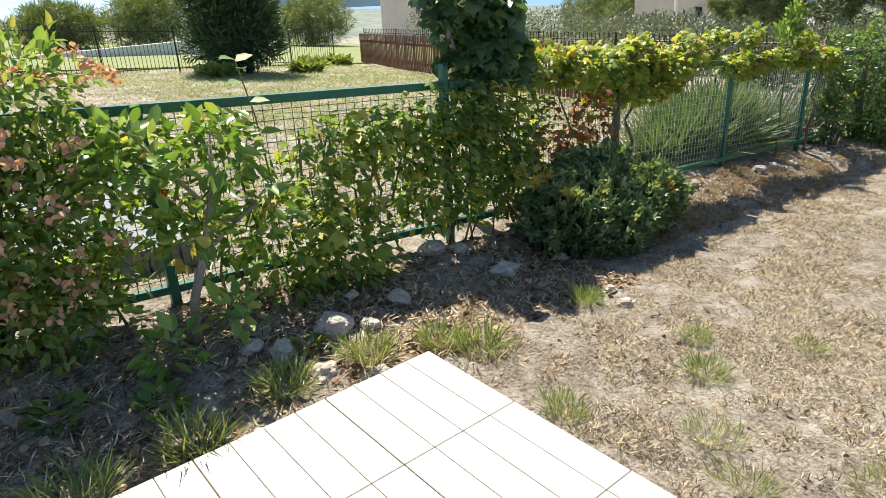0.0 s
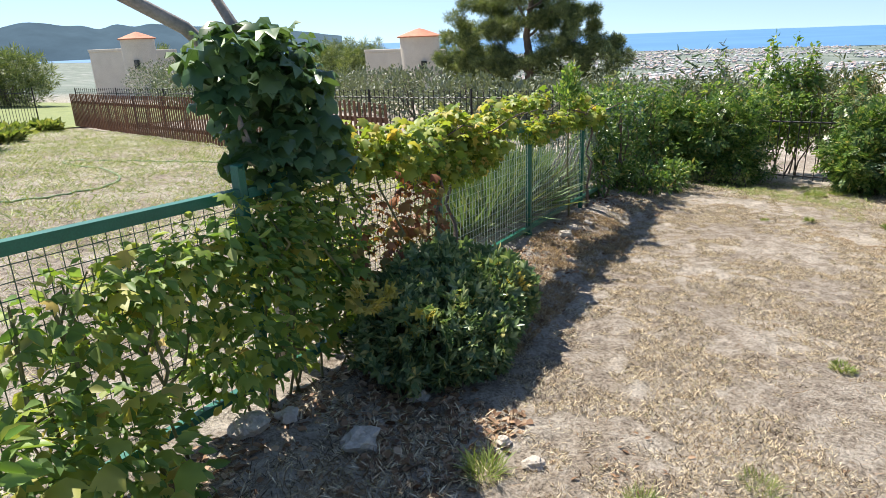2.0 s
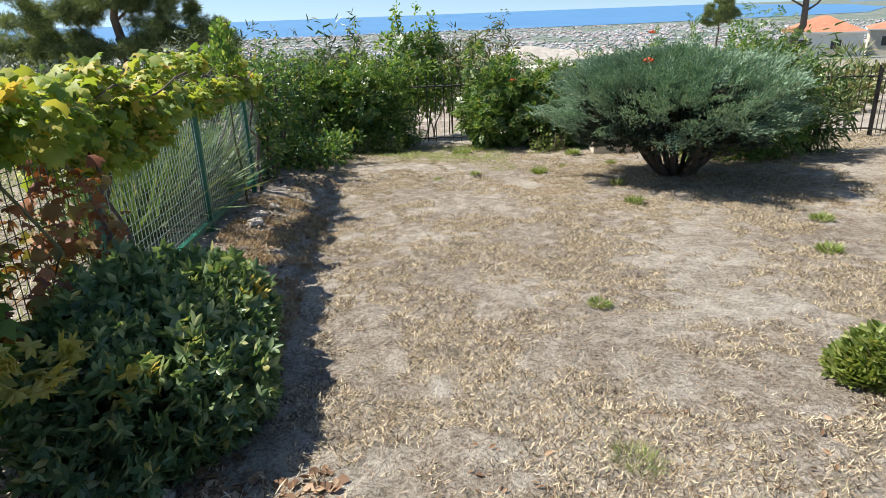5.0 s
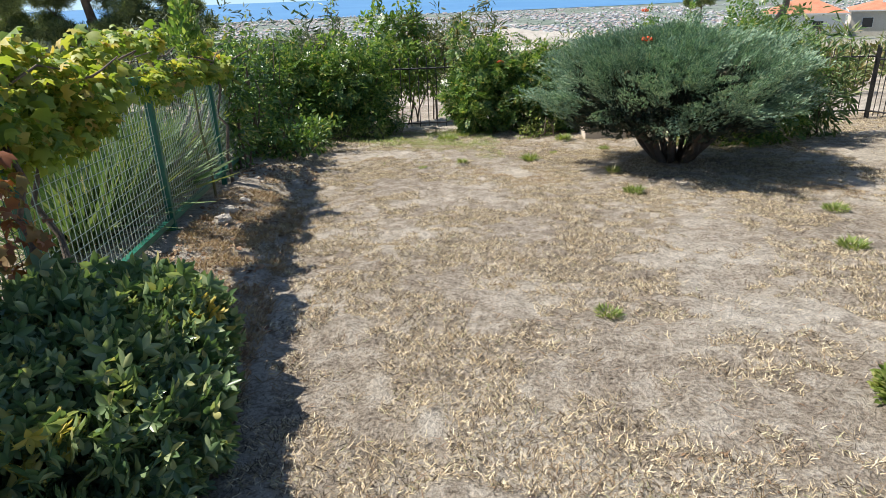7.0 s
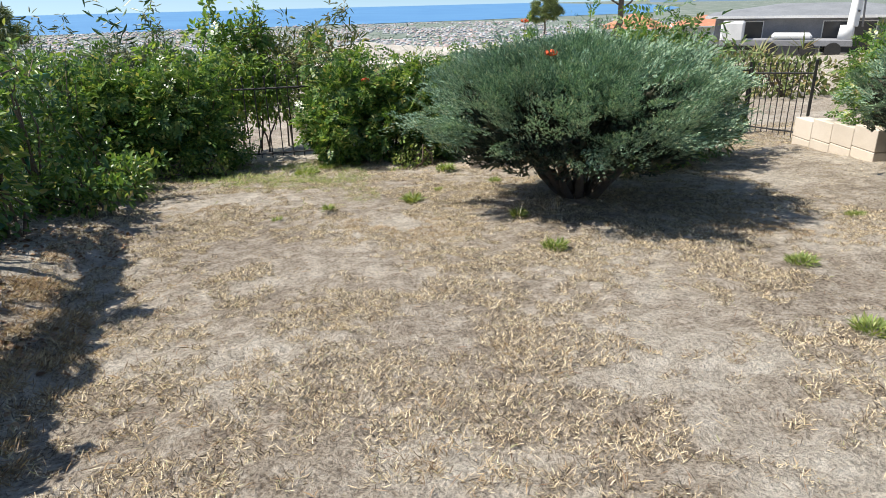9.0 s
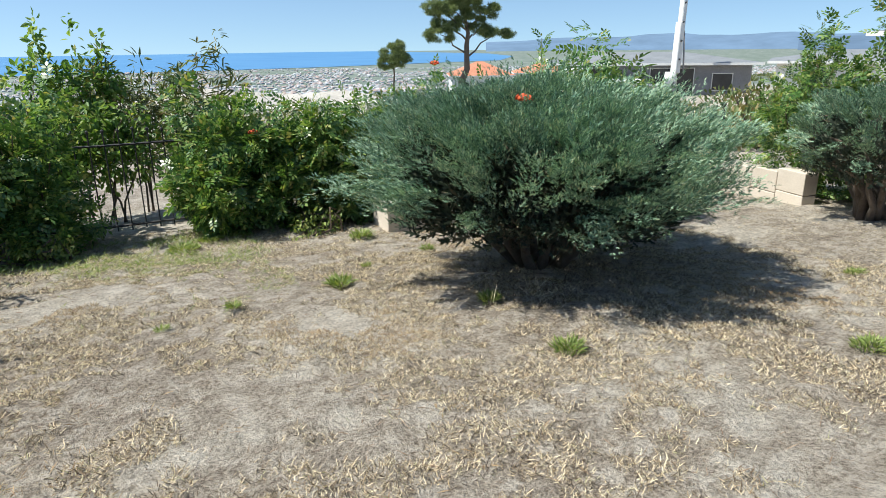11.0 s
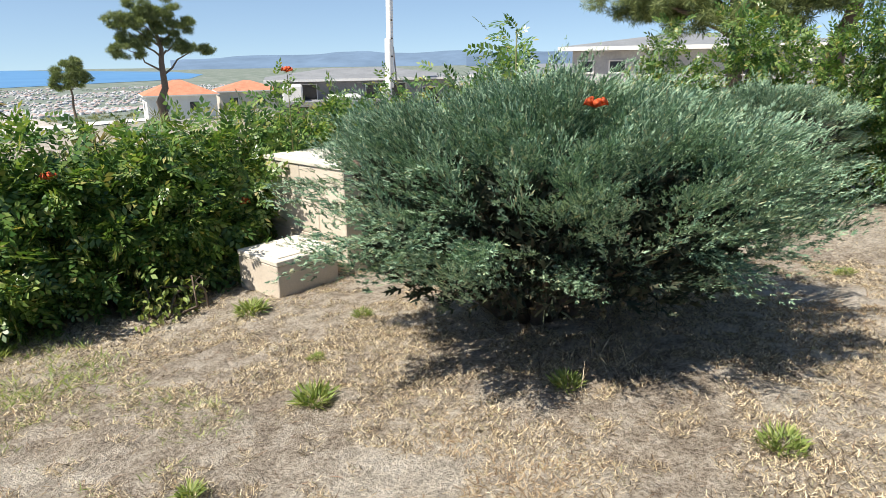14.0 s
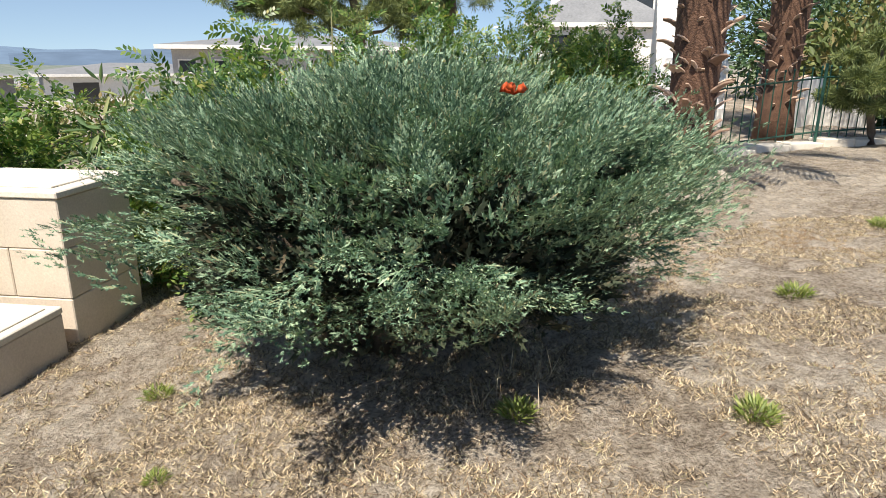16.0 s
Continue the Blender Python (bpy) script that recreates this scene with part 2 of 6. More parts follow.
def thing(name, loc, label, category, group="", kind=""):
    """An empty at the base of a thing."""
    ob = new(name)
    ob.location = loc
    ob.empty_display_size = 0.1
    return tagged(ob, label, category, group, kind)


def part(name, me, parent, label="", world=True):
    """A mesh as one object under its thing; its vertices are in world places when world is true."""
    ob = new(name, me)
    ob.parent = parent
    if world:
        o = Vector((0, 0, 0))
        p = parent
        while p:
            o += p.location
            p = p.parent
        me.transform(Matrix.Translation(-o))
    if label:
        tagged(ob, label)
    return ob


def box_data(x0, x1, y0, y1, z0, z1, bevel=0.0):
    bm = bmesh.new()
    bmesh.ops.create_cube(bm, size=1)
    for v in bm.verts:
        v.co = ((x0 + x1) / 2 + v.co.x * (x1 - x0), (y0 + y1) / 2 + v.co.y * (y1 - y0), (z0 + z1) / 2 + v.co.z * (z1 - z0))
    if bevel:
        bmesh.ops.bevel(bm, geom=bm.edges[:], offset=bevel, segments=1, affect="EDGES")
    return bm


def box(name, x0, x1, y0, y1, z0, z1, mat, bevel=0.0, m=None):
    bm = box_data(x0, x1, y0, y1, z0, z1, bevel)
    me = bpy.data.meshes.new(name)
    bm.to_mesh(me)
    bm.free()
    me.materials.append(mat)
    if m:
        me.transform(m)
    return me


def tube_data(points, radii, sides=6, cap=True):
    """Vertices and faces of a tube through points."""
    pts = [Vector(p) for p in points]
    verts, faces = [], []
    for i, p in enumerate(pts):
        d = (pts[min(i + 1, len(pts) - 1)] - pts[max(i - 1, 0)]).normalized()
        a = d.cross(Vector((0.31, 0.17, 0.93)) if abs(d.z) < 0.9 else Vector((1, 0.1, 0))).normalized()
        b = d.cross(a)
        for k in range(sides):
            w = 2 * math.pi * k / sides
            verts.append(p + (a * math.cos(w) + b * math.sin(w)) * radii[i])
    for i in range(len(pts) - 1):
        for k in range(sides):
            faces.append((i * sides + k, i * sides + (k + 1) % sides, (i + 1) * sides + (k + 1) % sides, (i + 1) * sides + k))
    if cap:
        faces.append(tuple(range(sides))[::-1])
        faces.append(tuple(range((len(pts) - 1) * sides, len(pts) * sides)))
    return verts, faces


def tubes(name, lines, mat, sides=6, smooth=True):
    """Several tubes joined in one mesh: lines of (points, radii)."""
    verts, faces = [], []
    for pts, rad in lines:
        v, f = tube_data(pts, rad, sides)
        n = len(verts)
        verts += v
        faces += [tuple(i + n for i in q) for q in f]
    return mesh_of(name, verts, faces, mat, smooth)


def wander(a, b, n, amount, rng, sag=0.0):
    """n points from a to b that stray a little."""
    a, b = np.array(a, float), np.array(b, float)
    t = np.linspace(0, 1, n)[:, None]
    p = a + (b - a) * t
    p[1:-1] += rng.normal(0, amount, (n - 2, 3))
    p[:, 2] += sag * np.sin(np.pi * t[:, 0])
    return p


# ---- leaf shapes: x along the leaf, y across, z up ----
def join_shapes(shapes):
    vs, fs, n = [], [], 0
    for v, f in shapes:
        vs.append(np.array(v, float))
        fs.append(np.array(f) + n)
        n += len(v)
    return np.vstack(vs), np.vstack(fs)


def blade(w=0.2, fold=0.06, droop=0.1):
    """A pointed leaf folded along its rib; one quad each side."""
    v = [(0, 0, 0), (0.38, -w, fold), (0.74, -w * 0.7, fold - droop * 0.4), (1, 0, -droop), (0.74, w * 0.7, fold - droop * 0.4), (0.38, w, fold)]
    return v, [(0, 1, 2, 3), (0, 3, 4, 5)]


def sliver(w=0.05, droop=0.0):
    return [(0, 0, 0), (0.5, -w, 0.02), (1, 0, -droop), (0.5, w, 0.02)], [(0, 1, 2, 3)]


def moved(shape, at, ang, scale, lift=0.0, roll=0.0):
    v, f = shape
    m = Matrix.Translation(at) @ Euler((roll, -lift, ang)).to_matrix().to_4x4() @ Matrix.Scale(scale, 4)
    return [tuple(m @ Vector(p)) for p in v], f


def lobed(n=5, deep=0.35):
    """A palmate leaf with n lobes, as quads from its middle."""
    rim, mid = [], (0.42, 0, 0.0)
    k = n * 2
    for i in range(k + 1):
        a = -2.55 + 5.1 * i / k
        r = 0.60 if i % 2 == 1 else 0.60 * (1 - deep)
        if i in (0, k):
            r = 0.42
        rim.append((0.42 + r * math.cos(a), r * math.sin(a), -0.30 * r * (1 if i % 2 else -0.5) - 0.12 * abs(math.sin(a))))
    v = [mid, *rim, (0.05, 0, 0.0)]
    f = [(0, 1 + i, 2 + i, 3 + i) for i in range(0, k, 2)]
    f.append((0, k + 1, k + 2, 1))
    return v, f


LEAF = join_shapes([blade(0.24, 0.07, 0.12)])
LEAF_LONG = join_shapes([blade(0.10, 0.03, 0.12)])
LEAF_ROUND = join_shapes([blade(0.40, 0.05, 0.15)])
LEAF_LOBED = join_shapes([lobed(5, 0.32)])
LEAF_FIG = join_shapes([lobed(5, 0.24)])
WHORL = join_shapes([moved(blade(0.23, 0.06, 0.14), (0.1, 0, 0), 2 * math.pi * i / 7 + 0.3 * (i % 2), 0.9, 0.35 + 0.25 * (i % 2)) for i in range(7)])
PINNATE = join_shapes([moved(sliver(0.24, 0.10), (0.2 + 0.2 * (i // 2), 0, 0), (0.95 if i % 2 else -0.95), 0.36, 0.12 * (i % 3)) for i in range(8)] + [moved(sliver(0.24, 0.1), (0.92, 0, 0), 0, 0.36)])
SPRAY = join_shapes([moved(sliver(0.085, 0.0), (0, 0, 0), 0, 1.1)] + [moved(sliver(0.17, -0.08), (0.10 + 0.15 * i, 0, 0), (0.62 if i % 2 else -0.62), 0.42 - 0.03 * i, 0.45 * ((i % 3) - 0.8)) for i in range(5)])
STRAW = (np.array([(0, -0.065, 0), (0, 0.065, 0), (1, 0.03, 0.05), (1, -0.04, 0.05)], float), np.array([(0, 1, 2, 3)]))
NEEDLES = join_shapes([moved(sliver(0.045, 0.0), (0, 0, 0), 2.4 * i, 1.0, 0.25 + 0.14 * (i % 6)) for i in range(9)])
CLUMP = join_shapes([moved(blade(0.28, 0.05, 0.1), (0, 0, 0), 2.4 * i, 1.0, 0.2 + 0.25 * (i % 4)) for i in range(6)])


def unit(a):
    return a / np.maximum(np.linalg.norm(a, axis=1, keepdims=True), 1e-9)


def scatter(name, shape, at, ahead, up, size, mat):
    """One mesh of many leaves of one shape."""
    v, f = shape
    at, ahead, up = np.asarray(at, float), unit(np.asarray(ahead, float)), np.asarray(up, float)
    side = unit(np.cross(up, ahead))
    top = np.cross(ahead, side)
    size = np.broadcast_to(np.asarray(size, float), (len(at),))[:, None, None]
    out = at[:, None] + size * (v[None, :, 0:1] * ahead[:, None] + v[None, :, 1:2] * side[:, None] + v[None, :, 2:3] * top[:, None])
    faces = (f[None] + (np.arange(len(at)) * len(v))[:, None, None]).reshape(-1, f.shape[1])
    return arrays_mesh(name, out.reshape(-1, 3), faces, mat)


def in_blobs(blobs, n, rng, shell=0.55):
    """n places in the outer part of ellipsoids (cx, cy, cz, rx, ry, rz), and the way out of them."""
    b = np.array(blobs, float)
    w = (b[:, 3] * b[:, 4] + b[:, 4] * b[:, 5] + b[:, 3] * b[:, 5])
    pick = rng.choice(len(b), n, p=w / w.sum())
    d = unit(rng.normal(0, 1, (n, 3)))
    r = shell + (1 - shell) * rng.random(n) ** 0.6
    r *= 1 + 0.10 * np.sin(5 * d[:, 0] + 3 * b[pick, 0]) * np.sin(6 * d[:, 1] + 2 * b[pick, 1]) + 0.05 * rng.normal(0, 1, n)
    return b[pick, :3] + d * b[pick, 3:] * r[:, None], unit(d / b[pick, 3:])


def value_noise(x, y, cell, seed):
    """Smooth noise in 0..1 over the plan."""
    g = np.random.default_rng(seed).random((97, 97))
    u, v = np.asarray(x, float) / cell + 1000.37, np.asarray(y, float) / cell + 1000.61
    i, j = np.floor(u).astype(int), np.floor(v).astype(int)
    a, b = u - i, v - j
    a, b = a * a * (3 - 2 * a), b * b * (3 - 2 * b)
    return (g[i % 97, j % 97] * (1 - a) * (1 - b) + g[(i + 1) % 97, j % 97] * a * (1 - b) + g[i % 97, (j + 1) % 97] * (1 - a) * b + g[(i + 1) % 97, (j + 1) % 97] * a * b)


# ---- the lie of the land ----
FENCE_X = -1.66


def ease(a, b, x):
    t = np.clip((np.asarray(x, float) - a) / (b - a), 0, 1)
    return t * t * (3 - 2 * t)


def land(x, y):
    """Height of the ground: a lawn falling towards the sea, a raised bed along the wire fence, a hillside and a coastal plain."""
    x, y = np.asarray(x, float), np.asarray(y, float)
    z = 0.205 - 0.0765 * np.clip(y, -0.3, 300) - 0.02 * np.clip(x, -3, 9) + 0.07 * np.clip(-0.3 - y, 0, 4) * (1 - ease(-1.7, -0.95, x))
    z = z - (17.3) * ease(260, 620, y)
    edge = -1.0 + 0.30 * (value_noise(x, y, 0.32, 3) - 0.5) + 0.16 * (value_noise(x, y, 1.1, 4) - 0.5)
    bed = (1 - ease(-0.10, 0.10, x - edge)) * ease(-2.8, -2.0, x) * ease(1.2, 2.2, y) * (1 - ease(6.5, 8.5, y))
    slope = (1 - ease(-1.60, -1.10, x)) * ease(-3.5, -2.0, x) * (1 - ease(9.0, 11, y)) * ease(-6, -4, y)
    z = z + 0.065 * bed + 0.065 * slope
    near = np.exp(-(x * x + (y - 4) ** 2) / 900)
    z = z + near * (0.05 * (value_noise(x, y, 0.9, 5) - 0.5) + 0.034 * (value_noise(x, y, 0.16, 6) - 0.5) + 0.026 * (value_noise(x, y, 0.07, 8) - 0.5))
    return z


def gz(x, y):
    return float(land(x, y))


def ground_lines(lo, hi, step, far):
    mid = np.arange(lo, hi + step / 2, step)
    out, d = [], step
    p = hi
    while p < far:
        d *= 1.22
        p += d
        out.append(p)
    out = np.array(out)
    return np.concatenate([(lo - (out - hi))[::-1], mid, out])


gx, gy = ground_lines(-2.6, 6.0, 0.035, 4900), ground_lines(-1.6, 9.8, 0.035, 4900)
GX, GY = np.meshgrid(gx, gy)
nx = len(gx)
idx = np.arange(GX.size).reshape(GX.shape)
ground = new("ground", arrays_mesh("ground", np.stack([GX.ravel(), GY.ravel(), land(GX, GY).ravel()], 1),
                                   np.stack([idx[:-1, :-1].ravel(), idx[:-1, 1:].ravel(), idx[1:, 1:].ravel(), idx[1:, :-1].ravel()], 1), M_SOIL))
ground.data.polygons.foreach_set("use_smooth", [True] * len(ground.data.polygons))
tagged(ground, "dry pale earth lawn sloping towards the sea", "ground", kind="structure")


# ---- sea and far hills ----
def sea_material():
    m, nt, b = nodes_of("sea_water")
    nt.links.new(ramp(nt, tex(nt, 0.004, 3), [(0.3, (0.075, 0.195, 0.37)), (0.7, (0.10, 0.235, 0.41))]), b.inputs["Base Color"])
    b.inputs["Roughness"].default_value = 0.6
    b.inputs["Specular IOR Level"].default_value = 0.2
    return m


M_SEA = sea_material()
shore = [(-4900, 1650), (-2500, 1500), (-1200, 1330), (-300, 1270), (500, 1300), (1100, 1450), (1500, 1900), (1900, 2600), (2400, 4950), (-4900, 4950)]
sea = new("water", mesh_of("water", [(x, y, -39.6) for x, y in shore], [tuple(range(len(shore)))], M_SEA))
tagged(sea, "blue open sea beyond the coastal plain", "sea", kind="structure")


# the bluish base colour of the hills carries the distance haze
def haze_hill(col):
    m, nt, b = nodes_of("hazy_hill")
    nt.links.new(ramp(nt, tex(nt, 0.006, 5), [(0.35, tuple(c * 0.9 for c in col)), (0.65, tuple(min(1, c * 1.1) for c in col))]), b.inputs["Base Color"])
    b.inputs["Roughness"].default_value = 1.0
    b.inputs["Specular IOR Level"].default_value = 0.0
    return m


def hill_range(az0, az1, dist, peak, col, seed, label):
    n, rows = 90, 7
    verts, faces = [], []
    az = np.radians(np.linspace(az0, az1, n))
    env = np.sin(np.linspace(0.05, 0.97, n) * np.pi) ** 0.7
    prof = peak * env * (0.55 + 0.45 * value_noise(np.arange(n), 0 * np.arange(n), 9, seed) + 0.22 * (value_noise(np.arange(n), 0 * np.arange(n), 3, seed + 1) - 0.5))
    for j in range(rows):
        t = j / (rows - 1)
        for i in range(n):
            d = dist + 500 * t
            h = -42 + (prof[i] + 42) * t ** 0.8 + (8 * (value_noise(i, j * 3, 2.0, seed + 2) - 0.5) if 0 < j < rows - 1 else 0)
            verts.append((d * math.sin(az[i]), d * math.cos(az[i]), h))
    for j in range(rows - 1):
        for i in range(n - 1):
            a = j * n + i
            faces.append((a, a + 1, a + n + 1, a + n))
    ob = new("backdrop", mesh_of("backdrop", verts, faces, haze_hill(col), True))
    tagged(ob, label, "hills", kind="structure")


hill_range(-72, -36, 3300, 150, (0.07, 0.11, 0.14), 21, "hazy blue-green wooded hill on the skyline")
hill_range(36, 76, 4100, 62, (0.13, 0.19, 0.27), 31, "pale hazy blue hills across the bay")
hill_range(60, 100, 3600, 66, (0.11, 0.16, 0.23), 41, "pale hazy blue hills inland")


# ---- far town on the plain: many small white houses ----
def town():
    rng = np.random.default_rng(11)
    n = 19000
    d = 470 + 830 * rng.random(n) ** 1.15
    az = np.radians(rng.uniform(-38, 84, n))
    x, y = d * np.sin(az), d * np.cos(az)
    keep = (y > 300) | (d > 520)
    keep &= value_noise(x, y, 60, 12) + 0.25 * value_noise(x, y, 20, 13) > 0.46
    x, y, d = x[keep], y[keep], d[keep]
    n = len(x)
    w, dep, h = rng.uniform(1.8, 4.5, n), rng.uniform(1.6, 3.2, n), rng.uniform(0.8, 2.2, n)
    a = rng.uniform(0, 0.5, n)
    z = land(x, y) - 0.5
    cube = np.array([(-1, -1, 0), (1, -1, 0), (1, 1, 0), (-1, 1, 0), (-1, -1, 1), (1, -1, 1), (1, 1, 1), (-1, 1, 1), (-0.5, 0, 1.45), (0.5, 0, 1.45)], float)
    v = cube[None] * np.stack([w / 2, dep / 2, h], 1)[:, None]
    c, s = np.cos(a)[:, None], np.sin(a)[:, None]
    v = np.stack([v[..., 0] * c - v[..., 1] * s + x[:, None], v[..., 0] * s + v[..., 1] * c + y[:, None], v[..., 2] + z[:, None]], 2)
    walls = np.array([(0, 1, 5, 4), (1, 2, 6, 5), (2, 3, 7, 6), (3, 0, 4, 7)])
    roof = np.array([(4, 5, 9, 8), (6, 7, 8, 9), (5, 6, 9, 9), (7, 4, 8, 8)])
    off = (np.arange(n) * 10)[:, None, None]
    wf = (walls[None] + off).reshape(-1, 4)
    # wall and roof colours are greyed to include the haze over the plain
    mw = leafy("hazy_town_wall", [(0.0, (0.26, 0.27, 0.30)), (0.6, (0.45, 0.45, 0.47)), (0.9, (0.66, 0.66, 0.67)), (1.0, (0.80, 0.80, 0.80))], 0.9, 0)
    mr = leafy("hazy_town_roof", [(0.0, (0.34, 0.25, 0.22)), (0.35, (0.42, 0.33, 0.30)), (0.6, (0.30, 0.32, 0.34)), (0.9, (0.42, 0.43, 0.44)), (1.0, (0.62, 0.62, 0.62))], 0.9, 0)
    t = thing("town", (0, 600, -40), "pale sprawl of low houses on the coastal plain", "town", kind="stuff")
    part("house_walls", arrays_mesh("house_walls", v.reshape(-1, 3), wf, mw), t)
    tri = np.array([(4, 5, 9), (4, 9, 8), (6, 7, 8), (6, 8, 9), (5, 6, 9), (7, 4, 8)])
    part("house_roofs", arrays_mesh("house_roofs", v.reshape(-1, 3), (tri[None] + off).reshape(-1, 3), mr), t)
    # tree belts between the houses, their green hazed bluish in colour, and scrub on the slope below the garden
    for m, d_lo, d_hi, low, size, shape, mat, lab in ((7000, 330, 1280, 0.45, (0.9, 2.2), CLUMP, leafy("hazy_tree_belt", [(0.0, (0.07, 0.11, 0.085)), (1.0, (0.15, 0.20, 0.15))], 0.8, 0.1), "dark green tree belts between the far houses"), (1500, 28, 340, 0.30, (0.5, 1.1), NEEDLES, M_SCRUB, "dry green scrub covering the slope")):
        d = d_lo + (d_hi - d_lo) * rng.random(m) ** 0.8
        az = np.radians(rng.uniform(-45, 92, m))
        x, y = d * np.sin(az), d * np.cos(az)
        keep = (value_noise(x, y, 45, 15) + 0.2 * value_noise(x, y, 15, 16) > low) & ~((x > 8) & (x < 84) & (y > 60) & (y < 170)) & ~((x > 28) & (y < 62)) & (y > 22)
        x, y = x[keep], y[keep]
        if shape is NEEDLES:
            r = rng.uniform(0.6, 1.8, len(x))
            x, y, r = np.repeat(x, 11), np.repeat(y, 11), np.repeat(r, 11)
            o = rng.normal(0, 0.5, (len(x), 3)) * r[:, None]
            x, y, up = x + o[:, 0], y + o[:, 1], np.abs(o[:, 2]) * 0.9
        else:
            up = 0 * x
        p = np.stack([x, y, land(x, y) + up], 1)
        f = rng.normal(0, 1, p.shape) * (1, 1, 0.3)
        g = thing("woodland", (0, 0.5 * (d_lo + d_hi), gz(0, 0.5 * (d_lo + d_hi))), lab, "woodland", kind="stuff")
        part("foliage", scatter("foliage", shape, p, f, np.tile((0, 0, 1.0), (len(p), 1)) + rng.normal(0, 0.2, p.shape), rng.uniform(*size, len(p)), mat), g)


town()


# ---- paved terrace ----
def terrace():
    t = thing("terrace", (0.4, -1.2, 0.2), "cream grooved stone paving of a low terrace", "terrace", kind="structure")
    x0, y1, top = -0.60, -0.16, 0.300
    part("terrace_base", box("terrace_base", x0 + 0.004, 3.9, -4.0, y1 - 0.004, -0.1, top - 0.016, M_JOINT), t)
    me = box("paving_strip", 0.002, 0.498, -0.1232, -0.0013, -0.02, 0.0, M_TILE, 0.0022)
    for i in range(9):
        for j in range(28):
            ob = new("paving_strip", me)
            ob.parent = t
            ob.location = Vector((x0 + 0.5 * i, y1 - 0.1245 * j - 0.002 * (j // 4), top + 0.0008 * ((i * 7 + j // 4 * 3) % 3))) - t.location


# ---- green welded-wire fence ----
def wire_fence():
    f = thing("wire_fence", (FENCE_X, 2.5, gz(FENCE_X, 2.5)), "green steel wire-mesh garden fence overgrown with vines", "fence")
    top = lambda y: 1.245 - 0.058 * y
    low = lambda y: 0.405 - 0.068 * y
    ys = [-5.9, -4.21, -2.52, -0.83, 0.86, 2.54, 4.22, 5.85, 7.5, 9.1]
    for i, y in enumerate(ys):
        extra = 0.12 if i in (4,) else 0.02
        bm = box("post", FENCE_X - 0.022, FENCE_X + 0.022, y - 0.022, y + 0.022, gz(FENCE_X, y) - 0.08, top(y) + extra, M_GREEN, 0.004)
        part("post", bm, f)
    for a, b in zip(ys, ys[1:]):
        a2, b2 = a + 0.024, b - 0.024
        for nm, h, hw in (("top_rail", top, 0.021), ("bottom_rail", low, 0.018)):
            v = []
            for y in (a2, b2):
                for dx, dz in ((-hw, -hw), (hw, -hw), (hw, hw), (-hw, hw)):
                    v.append((FENCE_X + dx, y, h(y) + dz))
            part(nm, mesh_of(nm, v, [(0, 1, 2, 3), (7, 6, 5, 4), (0, 4, 5, 1), (1, 5, 6, 2), (2, 6, 7, 3), (3, 7, 4, 0)], M_GREEN), f)
        lines, r = [], 0.0021
        n = int((b - a) / 0.05)
        for k in range(1, n):
            y = a + (b - a) * k / n
            lines.append(([(FENCE_X + 0.004, y, low(y)), (FENCE_X + 0.004, y, top(y))], [r, r]))
        for k in range(1, 16):
            s = k / 16
            lines.append(([(FENCE_X, a2, low(a) * (1 - s) + top(a) * s), (FENCE_X, b2, low(b) * (1 - s) + top(b) * s)], [r, r]))
        # farther panels get the wire colour lightened as if in sun
        part("wire_mesh", tubes("wire_mesh", lines, M_WIRE_LIT if a > 2 else M_WIRE, 4, False), f)


# ---- iron railings ----
def railing(name, a, b, height, mat, label, step=0.115, bar=0.006, post_every=2.4, foot=0.06, knob=True, group="garden railings"):
    a, b = np.array(a, float), np.array(b, float)
    length = np.linalg.norm(b - a)
    mid = (a + b) / 2
    f = thing(name, (mid[0], mid[1], gz(*mid)), label, "railing", group)
    at = lambda s, h: (a[0] + (b[0] - a[0]) * s, a[1] + (b[1] - a[1]) * s, gz(a[0] + (b[0] - a[0]) * s, a[1] + (b[1] - a[1]) * s) + h)
    ss = np.linspace(0, 1, max(2, int(length / 1.2)))
    for h in (foot + 0.06, height - 0.11):
        part("rail", tubes("rail", [([at(s, h) for s in ss], [0.012] * len(ss))], mat, 4, False), f)
    n = int(length / step)
    for k in range(n + 1):
        s = k / n
        lines = [([at(s, foot), at(s, height)], [bar, bar])]
        if knob:
            lines.append(([at(s, height), at(s, height + 0.012), at(s, height + 0.03), at(s, height + 0.042)], [bar, 0.016, 0.016, 0.004]))
        part("bar", tubes("bar", lines, mat, 5, False), f)
    m = max(1, int(length / post_every))
    for k in range(m + 1):
        s = k / m
        part("post", tubes("post", [([at(s, -0.05), at(s, height + 0.06)], [0.024, 0.024])], mat, 4, False), f)
    return f


# ---- plants ----
def grow(name, base, label, category, shape, mat, blobs, n, size, rng, up=0.35, jitter=0.5, shell=0.55, group="", crown="crown", clip=True, flat=0.6):
    """A plant thing with a leafy crown in ellipsoids."""
    t = thing(name, base, label, category, group)
    p, d = in_blobs(blobs, n, rng, shell)
    if clip:
        g = land(p[:, 0], p[:, 1])
        p[:, 2] = np.maximum(p[:, 2], g + 0.02)
    ahead = d + rng.normal(0, jitter, p.shape) + (0, 0, up)
    upv = d * 0.5 + (0, 0, flat) + rng.normal(0, 0.5, p.shape)
    part(crown, scatter(crown, shape, p, ahead, upv, size * rng.uniform(0.65, 1.25, n), mat), t)
    return t


